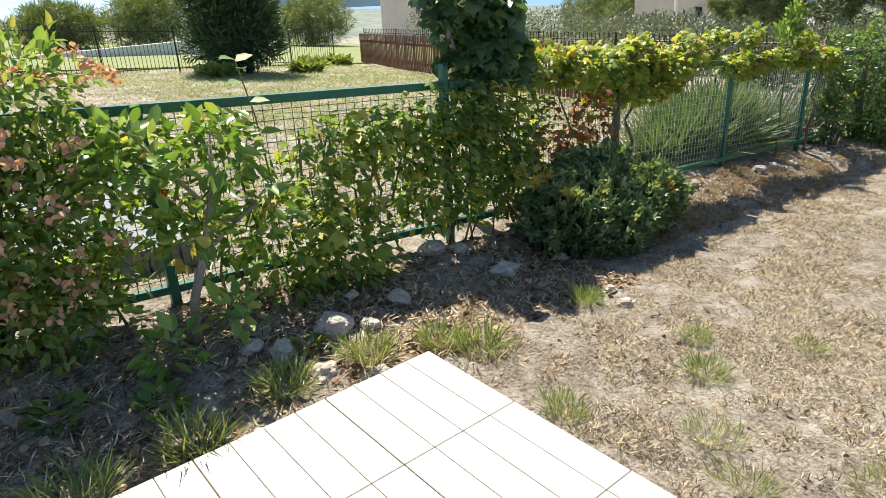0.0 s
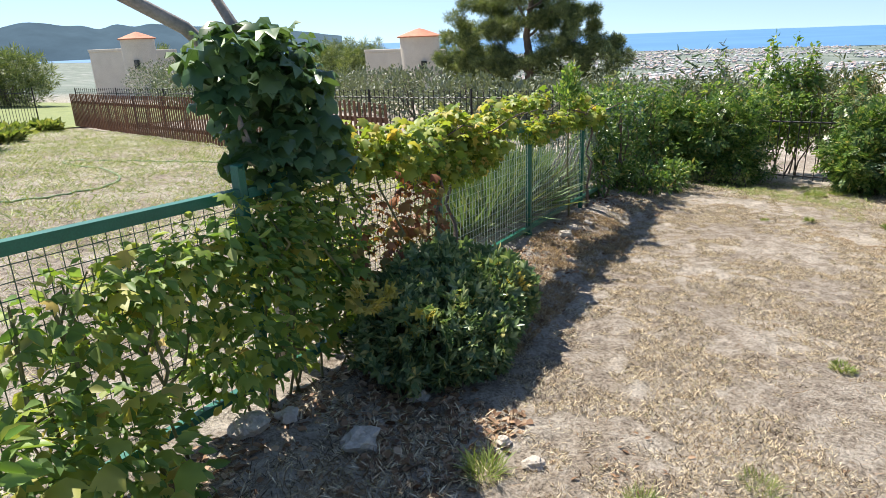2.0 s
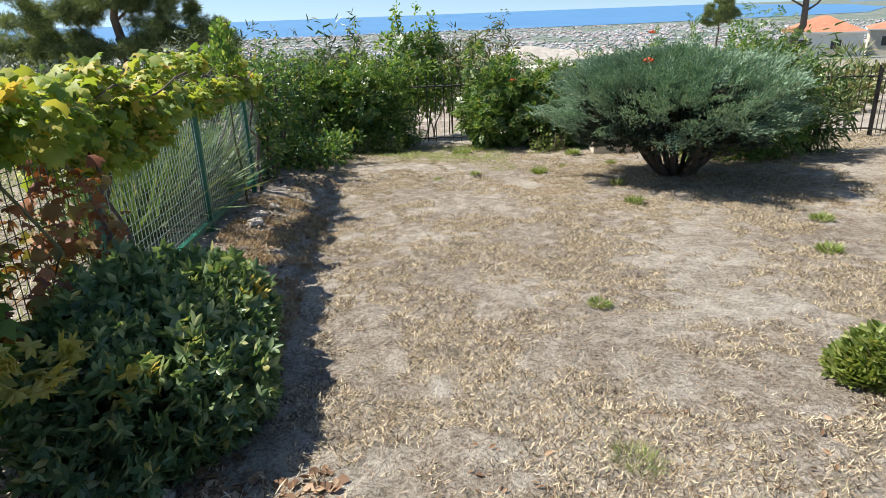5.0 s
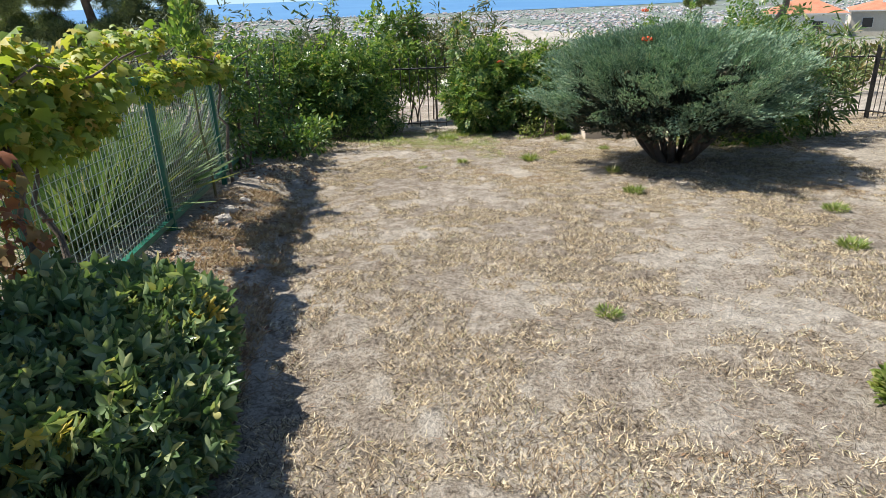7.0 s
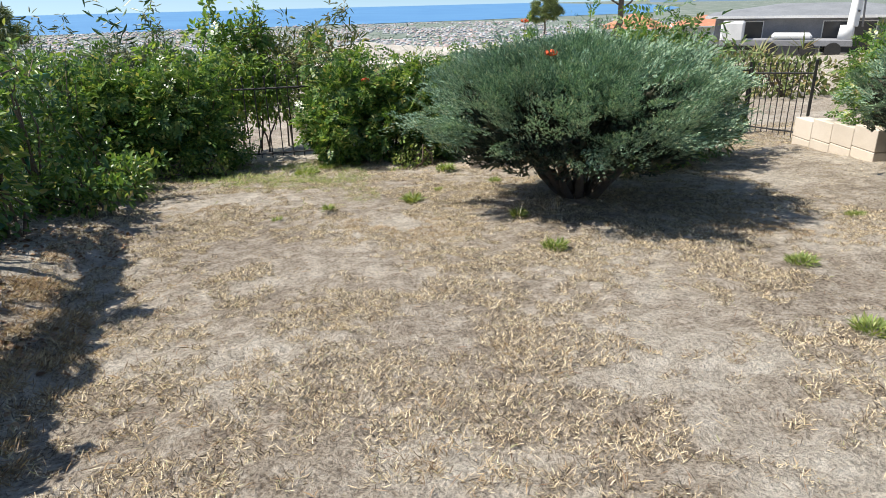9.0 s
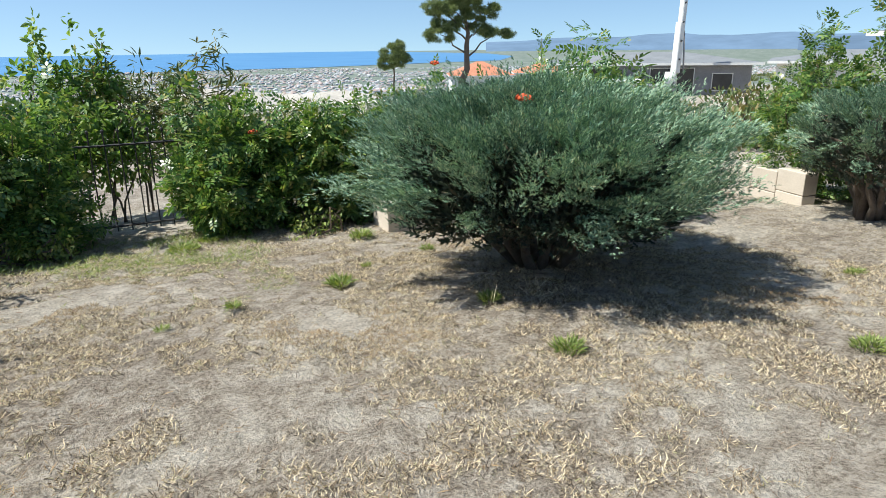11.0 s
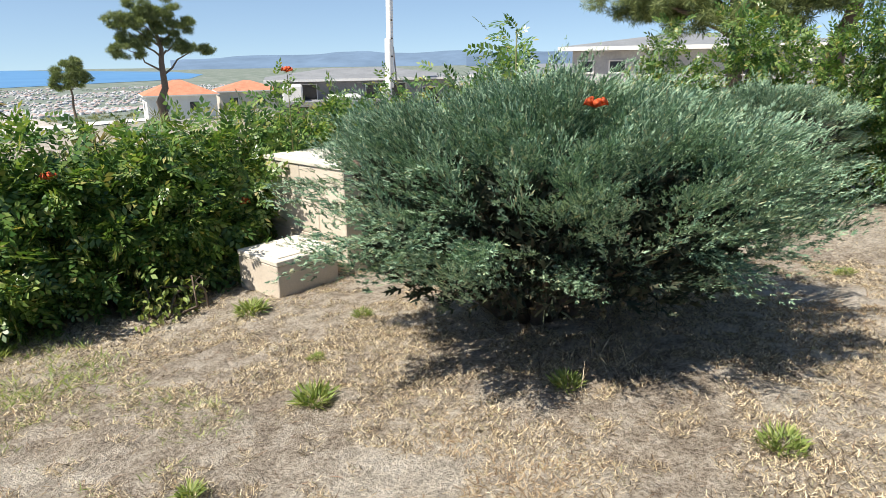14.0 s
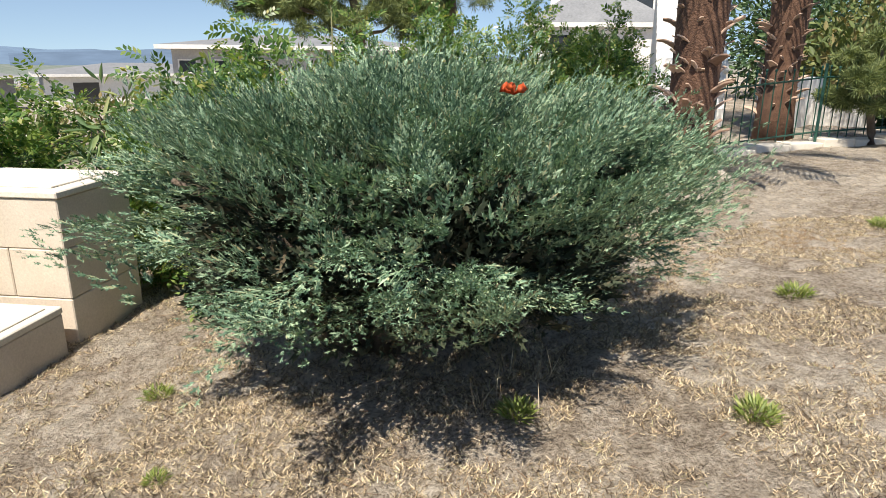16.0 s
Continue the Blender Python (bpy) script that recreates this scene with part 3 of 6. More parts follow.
def juniper(cx, cy, r, height, shoots, seed, label, name="juniper", lean=(0, 0), slim=0.0):
    rng = np.random.default_rng(seed)
    z0 = gz(cx, cy)
    t = thing(name, (cx, cy, z0), label, "shrub", "junipers")
    # limbs rise from the foot in a wide V and spread
    for k in range(15):
        a = 2 * math.pi * k / 15 + rng.uniform(-0.15, 0.15)
        rr = r * rng.uniform(0.45, 0.72)
        f = 0.16 * rng.uniform(0.4, 1.0)
        p0 = np.array((cx + f * math.cos(a), cy + f * math.sin(a), z0 - 0.03))
        p1 = np.array((cx + 0.50 * rr * math.cos(a), cy + 0.50 * rr * math.sin(a), z0 + height * rng.uniform(0.22, 0.34)))
        p2 = np.array((cx + rr * math.cos(a), cy + rr * math.sin(a), z0 + height * rng.uniform(0.46, 0.70)))
        mid = (p0 + p1) / 2 + rng.normal(0, 0.04, 3)
        part("limb", tubes("limb", [([p0, mid, p1, (p1 + p2) / 2 + rng.normal(0, 0.05, 3) + (0, 0, 0.05), p2], [0.046, 0.036, 0.030, 0.020, 0.010])], M_BARK, 6), t, "brown twisted limb")

    # feathery shoots: their tips lie on a bowl-shaped outline, lower ones hang out over the rim
    cx, cy = cx + lean[0], cy + lean[1]
    n = shoots
    m = max(80, n // 5)
    bs, ba, bu, bd = 0.06 + 0.94 * rng.random(m) ** 0.8, rng.uniform(0, 2 * np.pi, m), np.clip(rng.normal(0, 0.06, m), -0.1, 0.1), 0.13 * rng.random(m) ** 1.6
    own = rng.integers(0, m, n)
    s = np.clip(bs[own] + rng.normal(0, 0.028, n), 0, 1)
    q = np.interp(s, [0, 0.18, 0.34, 0.55, 0.8, 1.0], [0.62, 0.90, 1.0, 0.93, 0.62, 0.08])
    a = ba[own] + rng.normal(0, 0.055, n) / np.maximum(q, 0.25)
    hh = np.interp(s, [0, 0.18, 0.34, 0.55, 0.8, 1.0], [0.38, 0.45, 0.59, 0.80, 0.94, 1.0])
    tilt = np.interp(s, [0, 0.2, 0.4, 0.7, 1.0], [-0.12, 0.10, 0.45, 1.0, 1.6])
    uneven = 1 + 0.07 * np.sin(3 * a + seed) * np.sin(6 * s + seed) + 0.05 * np.sin(9 * a + 7 * s) + bu[own] + rng.normal(0, 0.03, n) - slim * np.maximum(0, np.sin(a))
    depth = 1 - bd[own] - 0.16 * rng.random(n) ** 2
    ca, sa = np.cos(a), np.sin(a)
    tip = np.stack([cx + r * q * uneven * depth * ca, cy + r * q * uneven * depth * sa, z0 + height * (0.5 + (hh - 0.5) * (0.6 + 0.4 * depth) * (0.94 + 0.06 * uneven))], 1)
    way = unit(np.stack([ca, sa, tilt], 1) + rng.normal(0, 0.20, (n, 3)))
    side = unit(np.cross(way, np.stack([0 * ca, 0 * ca, 1 + 0 * ca], 1) + rng.normal(0, 0.35, (n, 3))))
    length = rng.uniform(0.24, 0.46, n) * (r / 1.5)
    up = np.cross(side, way)

    def frond(name, keep, m, size, wide):
        """m sprays set two-ranked along every kept shoot."""
        k = np.repeat(np.nonzero(keep)[0], m)
        u = np.tile((np.arange(m) + 0.5) / m, keep.sum())
        hand = np.where(np.arange(len(k)) % 2 == 0, 1.0, -1.0) * (1 - 0.55 * u)
        arch = (0.25 * u - 0.35 * u * u) * length[k]
        p = tip[k] + way[k] * ((u - 1) * length[k])[:, None] + side[k] * (hand * wide * rng.random(len(k)))[:, None] + up[k] * arch[:, None] + rng.normal(0, 0.008, (len(k), 3))
        w = way[k] + side[k] * (hand * 0.62)[:, None] + up[k] * rng.uniform(-0.1, 0.35, len(k))[:, None] + rng.normal(0, 0.12, (len(k), 3))
        part(name, scatter(name, SPRAY, p, w, up[k] + rng.normal(0, 0.35, (len(k), 3)), size * rng.uniform(0.7, 1.25, len(k)) * (1.15 - 0.4 * u), M_JUNIPER), t)

    frond("crown", np.ones(n, bool), 58, 0.044, 0.075)
    # inner sprays in the shade-dark tone behind the gaps of the crown
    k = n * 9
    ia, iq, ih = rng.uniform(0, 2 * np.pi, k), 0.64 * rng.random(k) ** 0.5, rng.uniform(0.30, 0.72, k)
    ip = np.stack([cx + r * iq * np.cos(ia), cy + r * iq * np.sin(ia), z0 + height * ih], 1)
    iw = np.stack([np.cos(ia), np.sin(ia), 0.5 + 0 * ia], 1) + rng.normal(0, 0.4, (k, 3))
    part("inner_foliage", scatter("inner_foliage", SPRAY, ip, iw, rng.normal(0, 1, (k, 3)), 0.10 * rng.uniform(0.7, 1.3, k), M_JUNIPER_INNER_SHADE), t, "brownish inner foliage, darkened as crown shade")
    # long leaders that break the outline
    pick = rng.random(n) < 0.16
    tip[pick] += way[pick] * rng.uniform(0.06, 0.2, pick.sum())[:, None]
    length[pick] = 0.34
    frond("outer_foliage", pick, 26, 0.040, 0.03)
    return t


def bushes_by_fence():
    rng = np.random.default_rng(5)
    z = gz(-1.3, 1.9)
    t = grow("pittosporum", (-1.3, 1.9, z), "low rounded dark green bush with leathery whorled leaves", "bush", WHORL, M_PITTO,
             [(-1.27, 1.66, z + 0.16, 0.36, 0.48, 0.30), (-1.20, 2.15, z + 0.14, 0.32, 0.46, 0.27), (-1.40, 1.9, z + 0.24, 0.26, 0.5, 0.27), (-1.05, 1.75, z + 0.10, 0.22, 0.3, 0.2)], 5200, 0.054, rng, 0.5, 0.45, 0.5)
    part("branchwork", tubes("branchwork", [(wander((-1.35, 1.9 + 0.1 * (k - 3), z - 0.05), (-1.35 + rng.uniform(-.25, .3), 1.9 + rng.uniform(-.5, .6), z + 0.35), 4, 0.03, rng), [0.014, 0.012, 0.009, 0.005]) for k in range(9)], M_BARK, 5), t)
    p, d = in_blobs([(-1.36, 1.30, z + 0.46, 0.12, 0.12, 0.07), (-1.18, 1.42, z + 0.34, 0.08, 0.1, 0.06), (-1.00, 2.15, z + 0.26, 0.08, 0.10, 0.08)], 75, rng)
    part("yellowed_leaves", scatter("yellowed_leaves", WHORL, p, d + (0, 0, 0.6), d + (0, 0, 0.5), 0.046, leafy("yellowing_leaf", [(0, (0.50, 0.42, 0.08)), (1, (0.68, 0.56, 0.16))], 0.5, 0.4)), t, "yellowed shoots")


def fig_tree():
    rng = np.random.default_rng(15)
    b = (-1.92, 1.28, gz(-1.92, 1.28))
    t = thing("fig_tree", b, "young fig tree with grey trunk and large dark leaves", "tree")
    limbs = [([b, (-1.90, 1.34, 0.7), (-1.86, 1.42, 1.2), (-1.92, 1.36, 1.65), (-2.02, 1.2, 2.0)], [0.065, 0.058, 0.05, 0.04, 0.022]),
             ([(-1.92, 1.36, 1.5), (-2.10, 1.10, 1.85), (-2.35, 0.72, 2.12), (-2.5, 0.5, 2.3)], [0.036, 0.03, 0.028, 0.02]),
             ([(-1.86, 1.42, 1.2), (-1.76, 1.52, 1.45), (-1.76, 1.50, 1.68)], [0.034, 0.026, 0.012]),
             ([(-1.88, 1.38, 0.95), (-1.75, 1.05, 1.3), (-1.7, 0.92, 1.55)], [0.03, 0.02, 0.012])]
    part("trunk", tubes("trunk", limbs, M_GREYBARK, 8), t)
    blobs = [(-1.80, 1.16, 1.50, 0.20, 0.25, 0.30), (-1.78, 1.36, 1.66, 0.18, 0.20, 0.20), (-1.80, 1.06, 1.72, 0.20, 0.20, 0.17), (-1.76, 1.40, 1.36, 0.16, 0.18, 0.24), (-1.72, 1.08, 1.28, 0.15, 0.16, 0.13)]
    p, d = in_blobs(blobs, 520, rng, 0.35)
    ahead = d * (1, 1, 0.4) + (0, 0, -0.35) + rng.normal(0, 0.4, p.shape)
    part("crown", scatter("crown", LEAF_FIG, p, ahead, d + (0, 0, 0.9) + rng.normal(0, 0.35, p.shape), 0.115 * rng.uniform(0.5, 1.3, len(p)), M_FIG), t)


def vine_on_fence():
    """Grape vine along the top rail, and mixed climbers on the panels before it."""
    rng = np.random.default_rng(25)
    t = thing("grape_vine", (FENCE_X, 3.0, gz(FENCE_X, 3.0)), "yellow-green grape vine trained along the fence top", "vine")
    canes = []
    for k in range(16):
        y = rng.uniform(1.9, 7.8)
        z = 1.245 - 0.058 * y
        canes.append((wander((FENCE_X + 0.02, y, z), (FENCE_X + rng.uniform(-.2, .25), y + rng.uniform(.5, 1.1), z + rng.uniform(0, .12)), 6, 0.04, rng), [0.008, 0.008, 0.007, 0.006, 0.005, 0.003]))
    for y in (2.28, 2.6, 5.9):
        canes.append((wander((FENCE_X + 0.06, y, gz(FENCE_X, y) - 0.02), (FENCE_X + 0.03, y + 0.2, 1.15 - 0.058 * y), 7, 0.03, rng), [0.018, 0.017, 0.016, 0.014, 0.012, 0.011, 0.009]))
    part("canework", tubes("canework", canes, M_BARK, 5), t)
    blobs = []
    for y in np.arange(1.75, 6.4, 0.22):
        z = 1.245 - 0.058 * y
        if rng.random() < (0.85 if y > 2.4 else 0.6):
            wide = 0.19 if y < 3.2 else 0.10
            blobs.append((FENCE_X + rng.uniform(-0.5, 0.5) * wide, y, z + rng.uniform(-0.06, 0.10), wide, 0.18, rng.uniform(0.07, 0.20 if y < 3.2 else 0.13)))
    for y in (2.8, 3.3, 3.9, 4.6, 5.6):
        blobs.append((FENCE_X + rng.uniform(-0.08, 0.08), y, 1.245 - 0.058 * y + rng.uniform(0.14, 0.24), 0.09, 0.13, rng.uniform(0.07, 0.12)))
    for y in (2.62, 2.95):
        blobs.append((FENCE_X + 0.03, y, 1.12 - 0.058 * y, 0.13, 0.16, 0.14))
    p, d = in_blobs(blobs, 3500, rng, 0.3)
    part("leaves", scatter("leaves", LEAF_LOBED, p, d * (1, 1, 0.3) + (0, 0, -0.3) + rng.normal(0, 0.45, p.shape), d * 0.5 + (0, 0, 0.8) + rng.normal(0, 0.45, p.shape), 0.064 * rng.uniform(0.5, 1.3, len(p)), M_VINE), t)
    p, d = in_blobs([(FENCE_X + 0.08, 2.15, 0.82, 0.16, 0.22, 0.25), (FENCE_X + 0.05, 1.75, 0.72, 0.14, 0.22, 0.3)], 240, rng, 0.3)
    part("withered_leaves", scatter("withered_leaves", LEAF_LOBED, p, d * (1, 1, 0.3) + (0, 0, -0.6) + rng.normal(0, 0.4, p.shape), d + (0, 0, 0.5) + rng.normal(0, 0.45, p.shape), 0.062 * rng.uniform(0.5, 1.2, len(p)), M_VINE_RUST), t, "rust-brown withered leaves")
    # a bushy young shoot standing over the rail
    q = thing("vine_shoot", (FENCE_X, 5.3, gz(FENCE_X, 5.3)), "bushy light green shoot rising above the vine", "vine")
    part("stem", tubes("stem", [(wander((FENCE_X + 0.05, 5.25, gz(FENCE_X, 5.25) - 0.02), (FENCE_X, 5.3, 1.36), 6, 0.02, rng), [0.012, 0.011, 0.010, 0.008, 0.006, 0.003])], M_STEM, 5), q)
    p, d = in_blobs([(FENCE_X, 5.28, 1.18, 0.12, 0.17, 0.14), (FENCE_X + 0.02, 5.32, 1.34, 0.08, 0.11, 0.13)], 620, rng, 0.2)
    part("leaves", scatter("leaves", LEAF, p, d * (0.6, 0.6, 0.4) + (0, 0, 0.8) + rng.normal(0, 0.35, p.shape), d + rng.normal(0, 0.5, p.shape), 0.048 * rng.uniform(0.6, 1.3, len(p)), M_CLIMB), q)
    # green climbers on the nearest panels
    c = thing("climber", (FENCE_X, 0.2, gz(FENCE_X, 0.2)), "dense green climbing vine covering the wire fence", "vine")
    stems = [(wander((FENCE_X + 0.05, y, gz(FENCE_X, y)), (FENCE_X + rng.uniform(-.03, .08), y + rng.uniform(-.3, .3), 1.1), 7, 0.05, rng), [0.007] * 6 + [0.003]) for y in rng.uniform(-1.9, 1.8, 34)]
    for st in stems:
        part("stem", tubes("stem", [st], M_STEM, 5), c)
    blobs = [(FENCE_X + 0.14, -0.30, 0.60, 0.22, 0.38, 0.46), (FENCE_X + 0.16, 0.02, 0.48, 0.20, 0.30, 0.40), (FENCE_X + 0.03, 0.45, 0.90, 0.12, 0.34, 0.24), (FENCE_X + 0.03, 0.95, 0.95, 0.13, 0.30, 0.20), (FENCE_X + 0.02, 1.35, 0.70, 0.12, 0.30, 0.42),
             (FENCE_X + 0.04, 0.62, 0.60, 0.07, 0.25, 0.26), (FENCE_X + 0.05, -0.8, 0.85, 0.12, 0.3, 0.22), (FENCE_X + 0.05, -1.3, 0.8, 0.16, 0.4, 0.40), (FENCE_X + 0.02, -2.0, 0.85, 0.16, 0.5, 0.5), (FENCE_X + 0.02, 1.2, 0.62, 0.10, 0.34, 0.40), (FENCE_X - 0.1, 1.55, 0.75, 0.12, 0.3, 0.45), (FENCE_X + 0.04, 1.1, 1.05, 0.12, 0.3, 0.2), (FENCE_X + 0.06, 0.75, 1.02, 0.15, 0.34, 0.2), (FENCE_X + 0.10, 0.75, 0.66, 0.14, 0.34, 0.34), (FENCE_X + 0.06, 0.3, 1.05, 0.12, 0.2, 0.12)]
    blobs += [(FENCE_X + 0.06, -1.0, 1.20, 0.13, 0.28, 0.13), (FENCE_X + 0.06, -0.55, 1.14, 0.13, 0.22, 0.12), (FENCE_X + 0.08, -1.45, 1.2, 0.14, 0.3, 0.18), (FENCE_X + 0.05, 0.05, 1.0, 0.12, 0.25, 0.16)]
    p, d = in_blobs(blobs, 900, rng, 0.3)
    part("lobed_leaves", scatter("lobed_leaves", LEAF_LOBED, p, d * (1, 1, 0.3) + (0.2, 0, -0.3) + rng.normal(0, 0.45, p.shape), d * 0.4 + (-0.2, 0, 0.9) + rng.normal(0, 0.4, p.shape), 0.085 * rng.uniform(0.5, 1.25, len(p)), M_VINE), c, "pale yellow-green lobed leaves")
    p, d = in_blobs(blobs, 6000, rng, 0.2)
    p[:, 2] = np.maximum(p[:, 2], land(p[:, 0], p[:, 1]) + 0.03)
    part("leaves", scatter("leaves", LEAF, p, d * (1, 1, 0.3) + (0.3, 0, -0.25) + rng.normal(0, 0.5, p.shape), d * 0.5 + (0.2, 0, 0.8) + rng.normal(0, 0.5, p.shape), 0.064 * rng.uniform(0.45, 1.3, len(p)), M_CLIMB), c)
    # a tall shoot above the rail
    s = thing("vine_shoot", (-1.62, -0.30, 0.5), "single tall green shoot rising above the fence rail", "vine")
    pts = [(-1.62, -0.30, 0.5), (-1.60, -0.30, 0.9), (-1.58, -0.34, 1.2), (-1.57, -0.40, 1.46)]
    part("stem", tubes("stem", [(pts, [0.006, 0.005, 0.004, 0.003])], M_STEM, 5), s)
    q = np.array([(-1.58, -0.33, 1.12), (-1.58, -0.34, 1.17), (-1.57, -0.36, 1.27), (-1.57, -0.38, 1.36), (-1.57, -0.40, 1.45), (-1.57, -0.40, 1.46), (-1.57, -0.39, 1.42)])
    w = np.array([(0.2, 1, 0.1), (0.1, -1, 0), (0.3, 1, 0.1), (0.3, -1, 0.2), (0, 1, 0.4), (0.3, -1, 0.3), (1, 0, 0.2)])
    part("leaves", scatter("leaves", LEAF_ROUND, q, w, np.tile((0.3, 0, 1.0), (7, 1)), np.array([.11, .1, .09, .08, .09, .08, .07]), M_CLIMB), s)


def lemon_tree():
    rng = np.random.default_rng(35)
    b = (-1.36, -0.86, gz(-1.36, -0.86) - 0.02)
    t = thing("lemon_tree", b, "young lemon tree with a slender leaning trunk", "tree")
    limbs = [([b, (-1.37, -0.83, 0.5), (-1.38, -0.74, 0.72), (-1.40, -0.66, 0.95), (-1.42, -0.62, 1.2)], [0.024, 0.021, 0.017, 0.013, 0.006]),
             ([(-1.38, -0.76, 0.68), (-1.36, -0.64, 0.78), (-1.35, -0.50, 0.86)], [0.012, 0.010, 0.005]),
             ([(-1.40, -0.70, 0.9), (-1.36, -0.85, 1.1), (-1.34, -0.95, 1.25)], [0.01, 0.008, 0.004]),
             ([(-1.36, -0.85, 0.36), (-1.28, -0.95, 0.44), (-1.22, -0.98, 0.40)], [0.008, 0.006, 0.003])]
    part("trunk", tubes("trunk", limbs, M_GREYBARK, 7), t)
    blobs = [(-1.40, -0.62, 1.12, 0.14, 0.22, 0.16), (-1.35, -0.95, 1.15, 0.16, 0.2, 0.14), (-1.33, -0.47, 0.86, 0.10, 0.14, 0.12), (-1.22, -1.0, 0.40, 0.10, 0.12, 0.08), (-1.36, -0.8, 0.82, 0.15, 0.2, 0.12), (-1.25, -0.7, 0.45, 0.08, 0.1, 0.1)]
    p, d = in_blobs(blobs, 420, rng, 0.3)
    part("leaves", scatter("leaves", LEAF, p, d * (1, 1, 0.5) + (0, 0, 0.1) + rng.normal(0, 0.45, p.shape), d * 0.4 + (0, 0, 0.8) + rng.normal(0, 0.4, p.shape), 0.095 * rng.uniform(0.6, 1.2, len(p)), M_LEMON), t)
    f = thing("hibiscus_flower", (-1.42, -0.86, 0.98), "single small red flower among the leaves", "flower")
    part("petals", scatter("petals", LEAF_ROUND, np.tile((-1.40, -0.86, 0.99), (5, 1)), [(1, math.cos(k * 1.26), math.sin(k * 1.26)) for k in range(5)], np.tile((0, 0.2, 1.0), (5, 1)), 0.028, M_PETAL), f)


def flowering_shrub():
    rng = np.random.default_rng(45)
    b = (-1.55, -1.55, gz(-1.55, -1.55))
    t = grow("abelia_shrub", b, "loose green shrub with faded pale pink flower heads", "shrub", LEAF, M_CLIMB,
             [(-1.50, -1.50, 0.95, 0.28, 0.42, 0.5), (-1.52, -1.35, 0.62, 0.22, 0.35, 0.3), (-1.65, -1.75, 1.45, 0.35, 0.5, 0.35), (-1.46, -1.12, 1.12, 0.18, 0.26, 0.2), (-1.5, -1.3, 1.45, 0.2, 0.3, 0.22)], 4600, 0.056, rng, 0.2, 0.6, 0.2)
    part("branchwork", tubes("branchwork", [(wander(b, (b[0] + rng.uniform(-.25, .2), b[1] + rng.uniform(-.5, .4), 1.3), 5, 0.04, rng), [0.012, 0.01, 0.008, 0.006, 0.003]) for k in range(12)], M_BARK, 5), t)
    p, d = in_blobs([(-1.30, -1.4, 0.95, 0.1, 0.34, 0.42), (-1.5, -1.6, 1.45, 0.2, 0.4, 0.12), (-1.6, -1.05, 1.48, 0.2, 0.2, 0.08)], 120, rng, 0.6)
    q = rng.normal(0, 0.018, (9, 3))
    head = scatter("flower_head", LEAF_ROUND, q, rng.normal(0, 1, q.shape) + (0.3, 0, 0.5), rng.normal(0, 1, q.shape), 0.032, M_PINK)
    for o in p:
        ob = new("flower_head", head)
        ob.parent = t
        ob.location = Vector(o) - t.location
        ob.rotation_euler = (rng.uniform(-.5, .5), rng.uniform(-.5, .5), rng.uniform(0, 6))


terrace()
wire_fence()
juniper(2.84, 6.50, 1.46, 1.43, 1250, 3, "wide spreading blue-green juniper on short twisted stems", lean=(-0.17, -0.14), slim=0.13)
bushes_by_fence()
fig_tree()
vine_on_fence()
lemon_tree()
flowering_shrub()
def stuff(name, me, label, category):
    return tagged(new(name, me), label, category, kind="stuff")


# ---- dry grass, litter and weeds on the lawn ----
BARE = [(0.4, 6.75, 0.34), (0.33, 5.55, 0.28), (1.76, 2.44, 0.3), (0.76, 2.3, 0.26), (-0.27, 1.91, 0.22), (1.73, 3.1, 0.3), (1.79, 3.78, 0.22), (0.15, 5.98, 0.4), (-0.62, 2.64, 0.16), (1.11, 6.85, 0.25)]          # worn crusty patches: x, y, radius


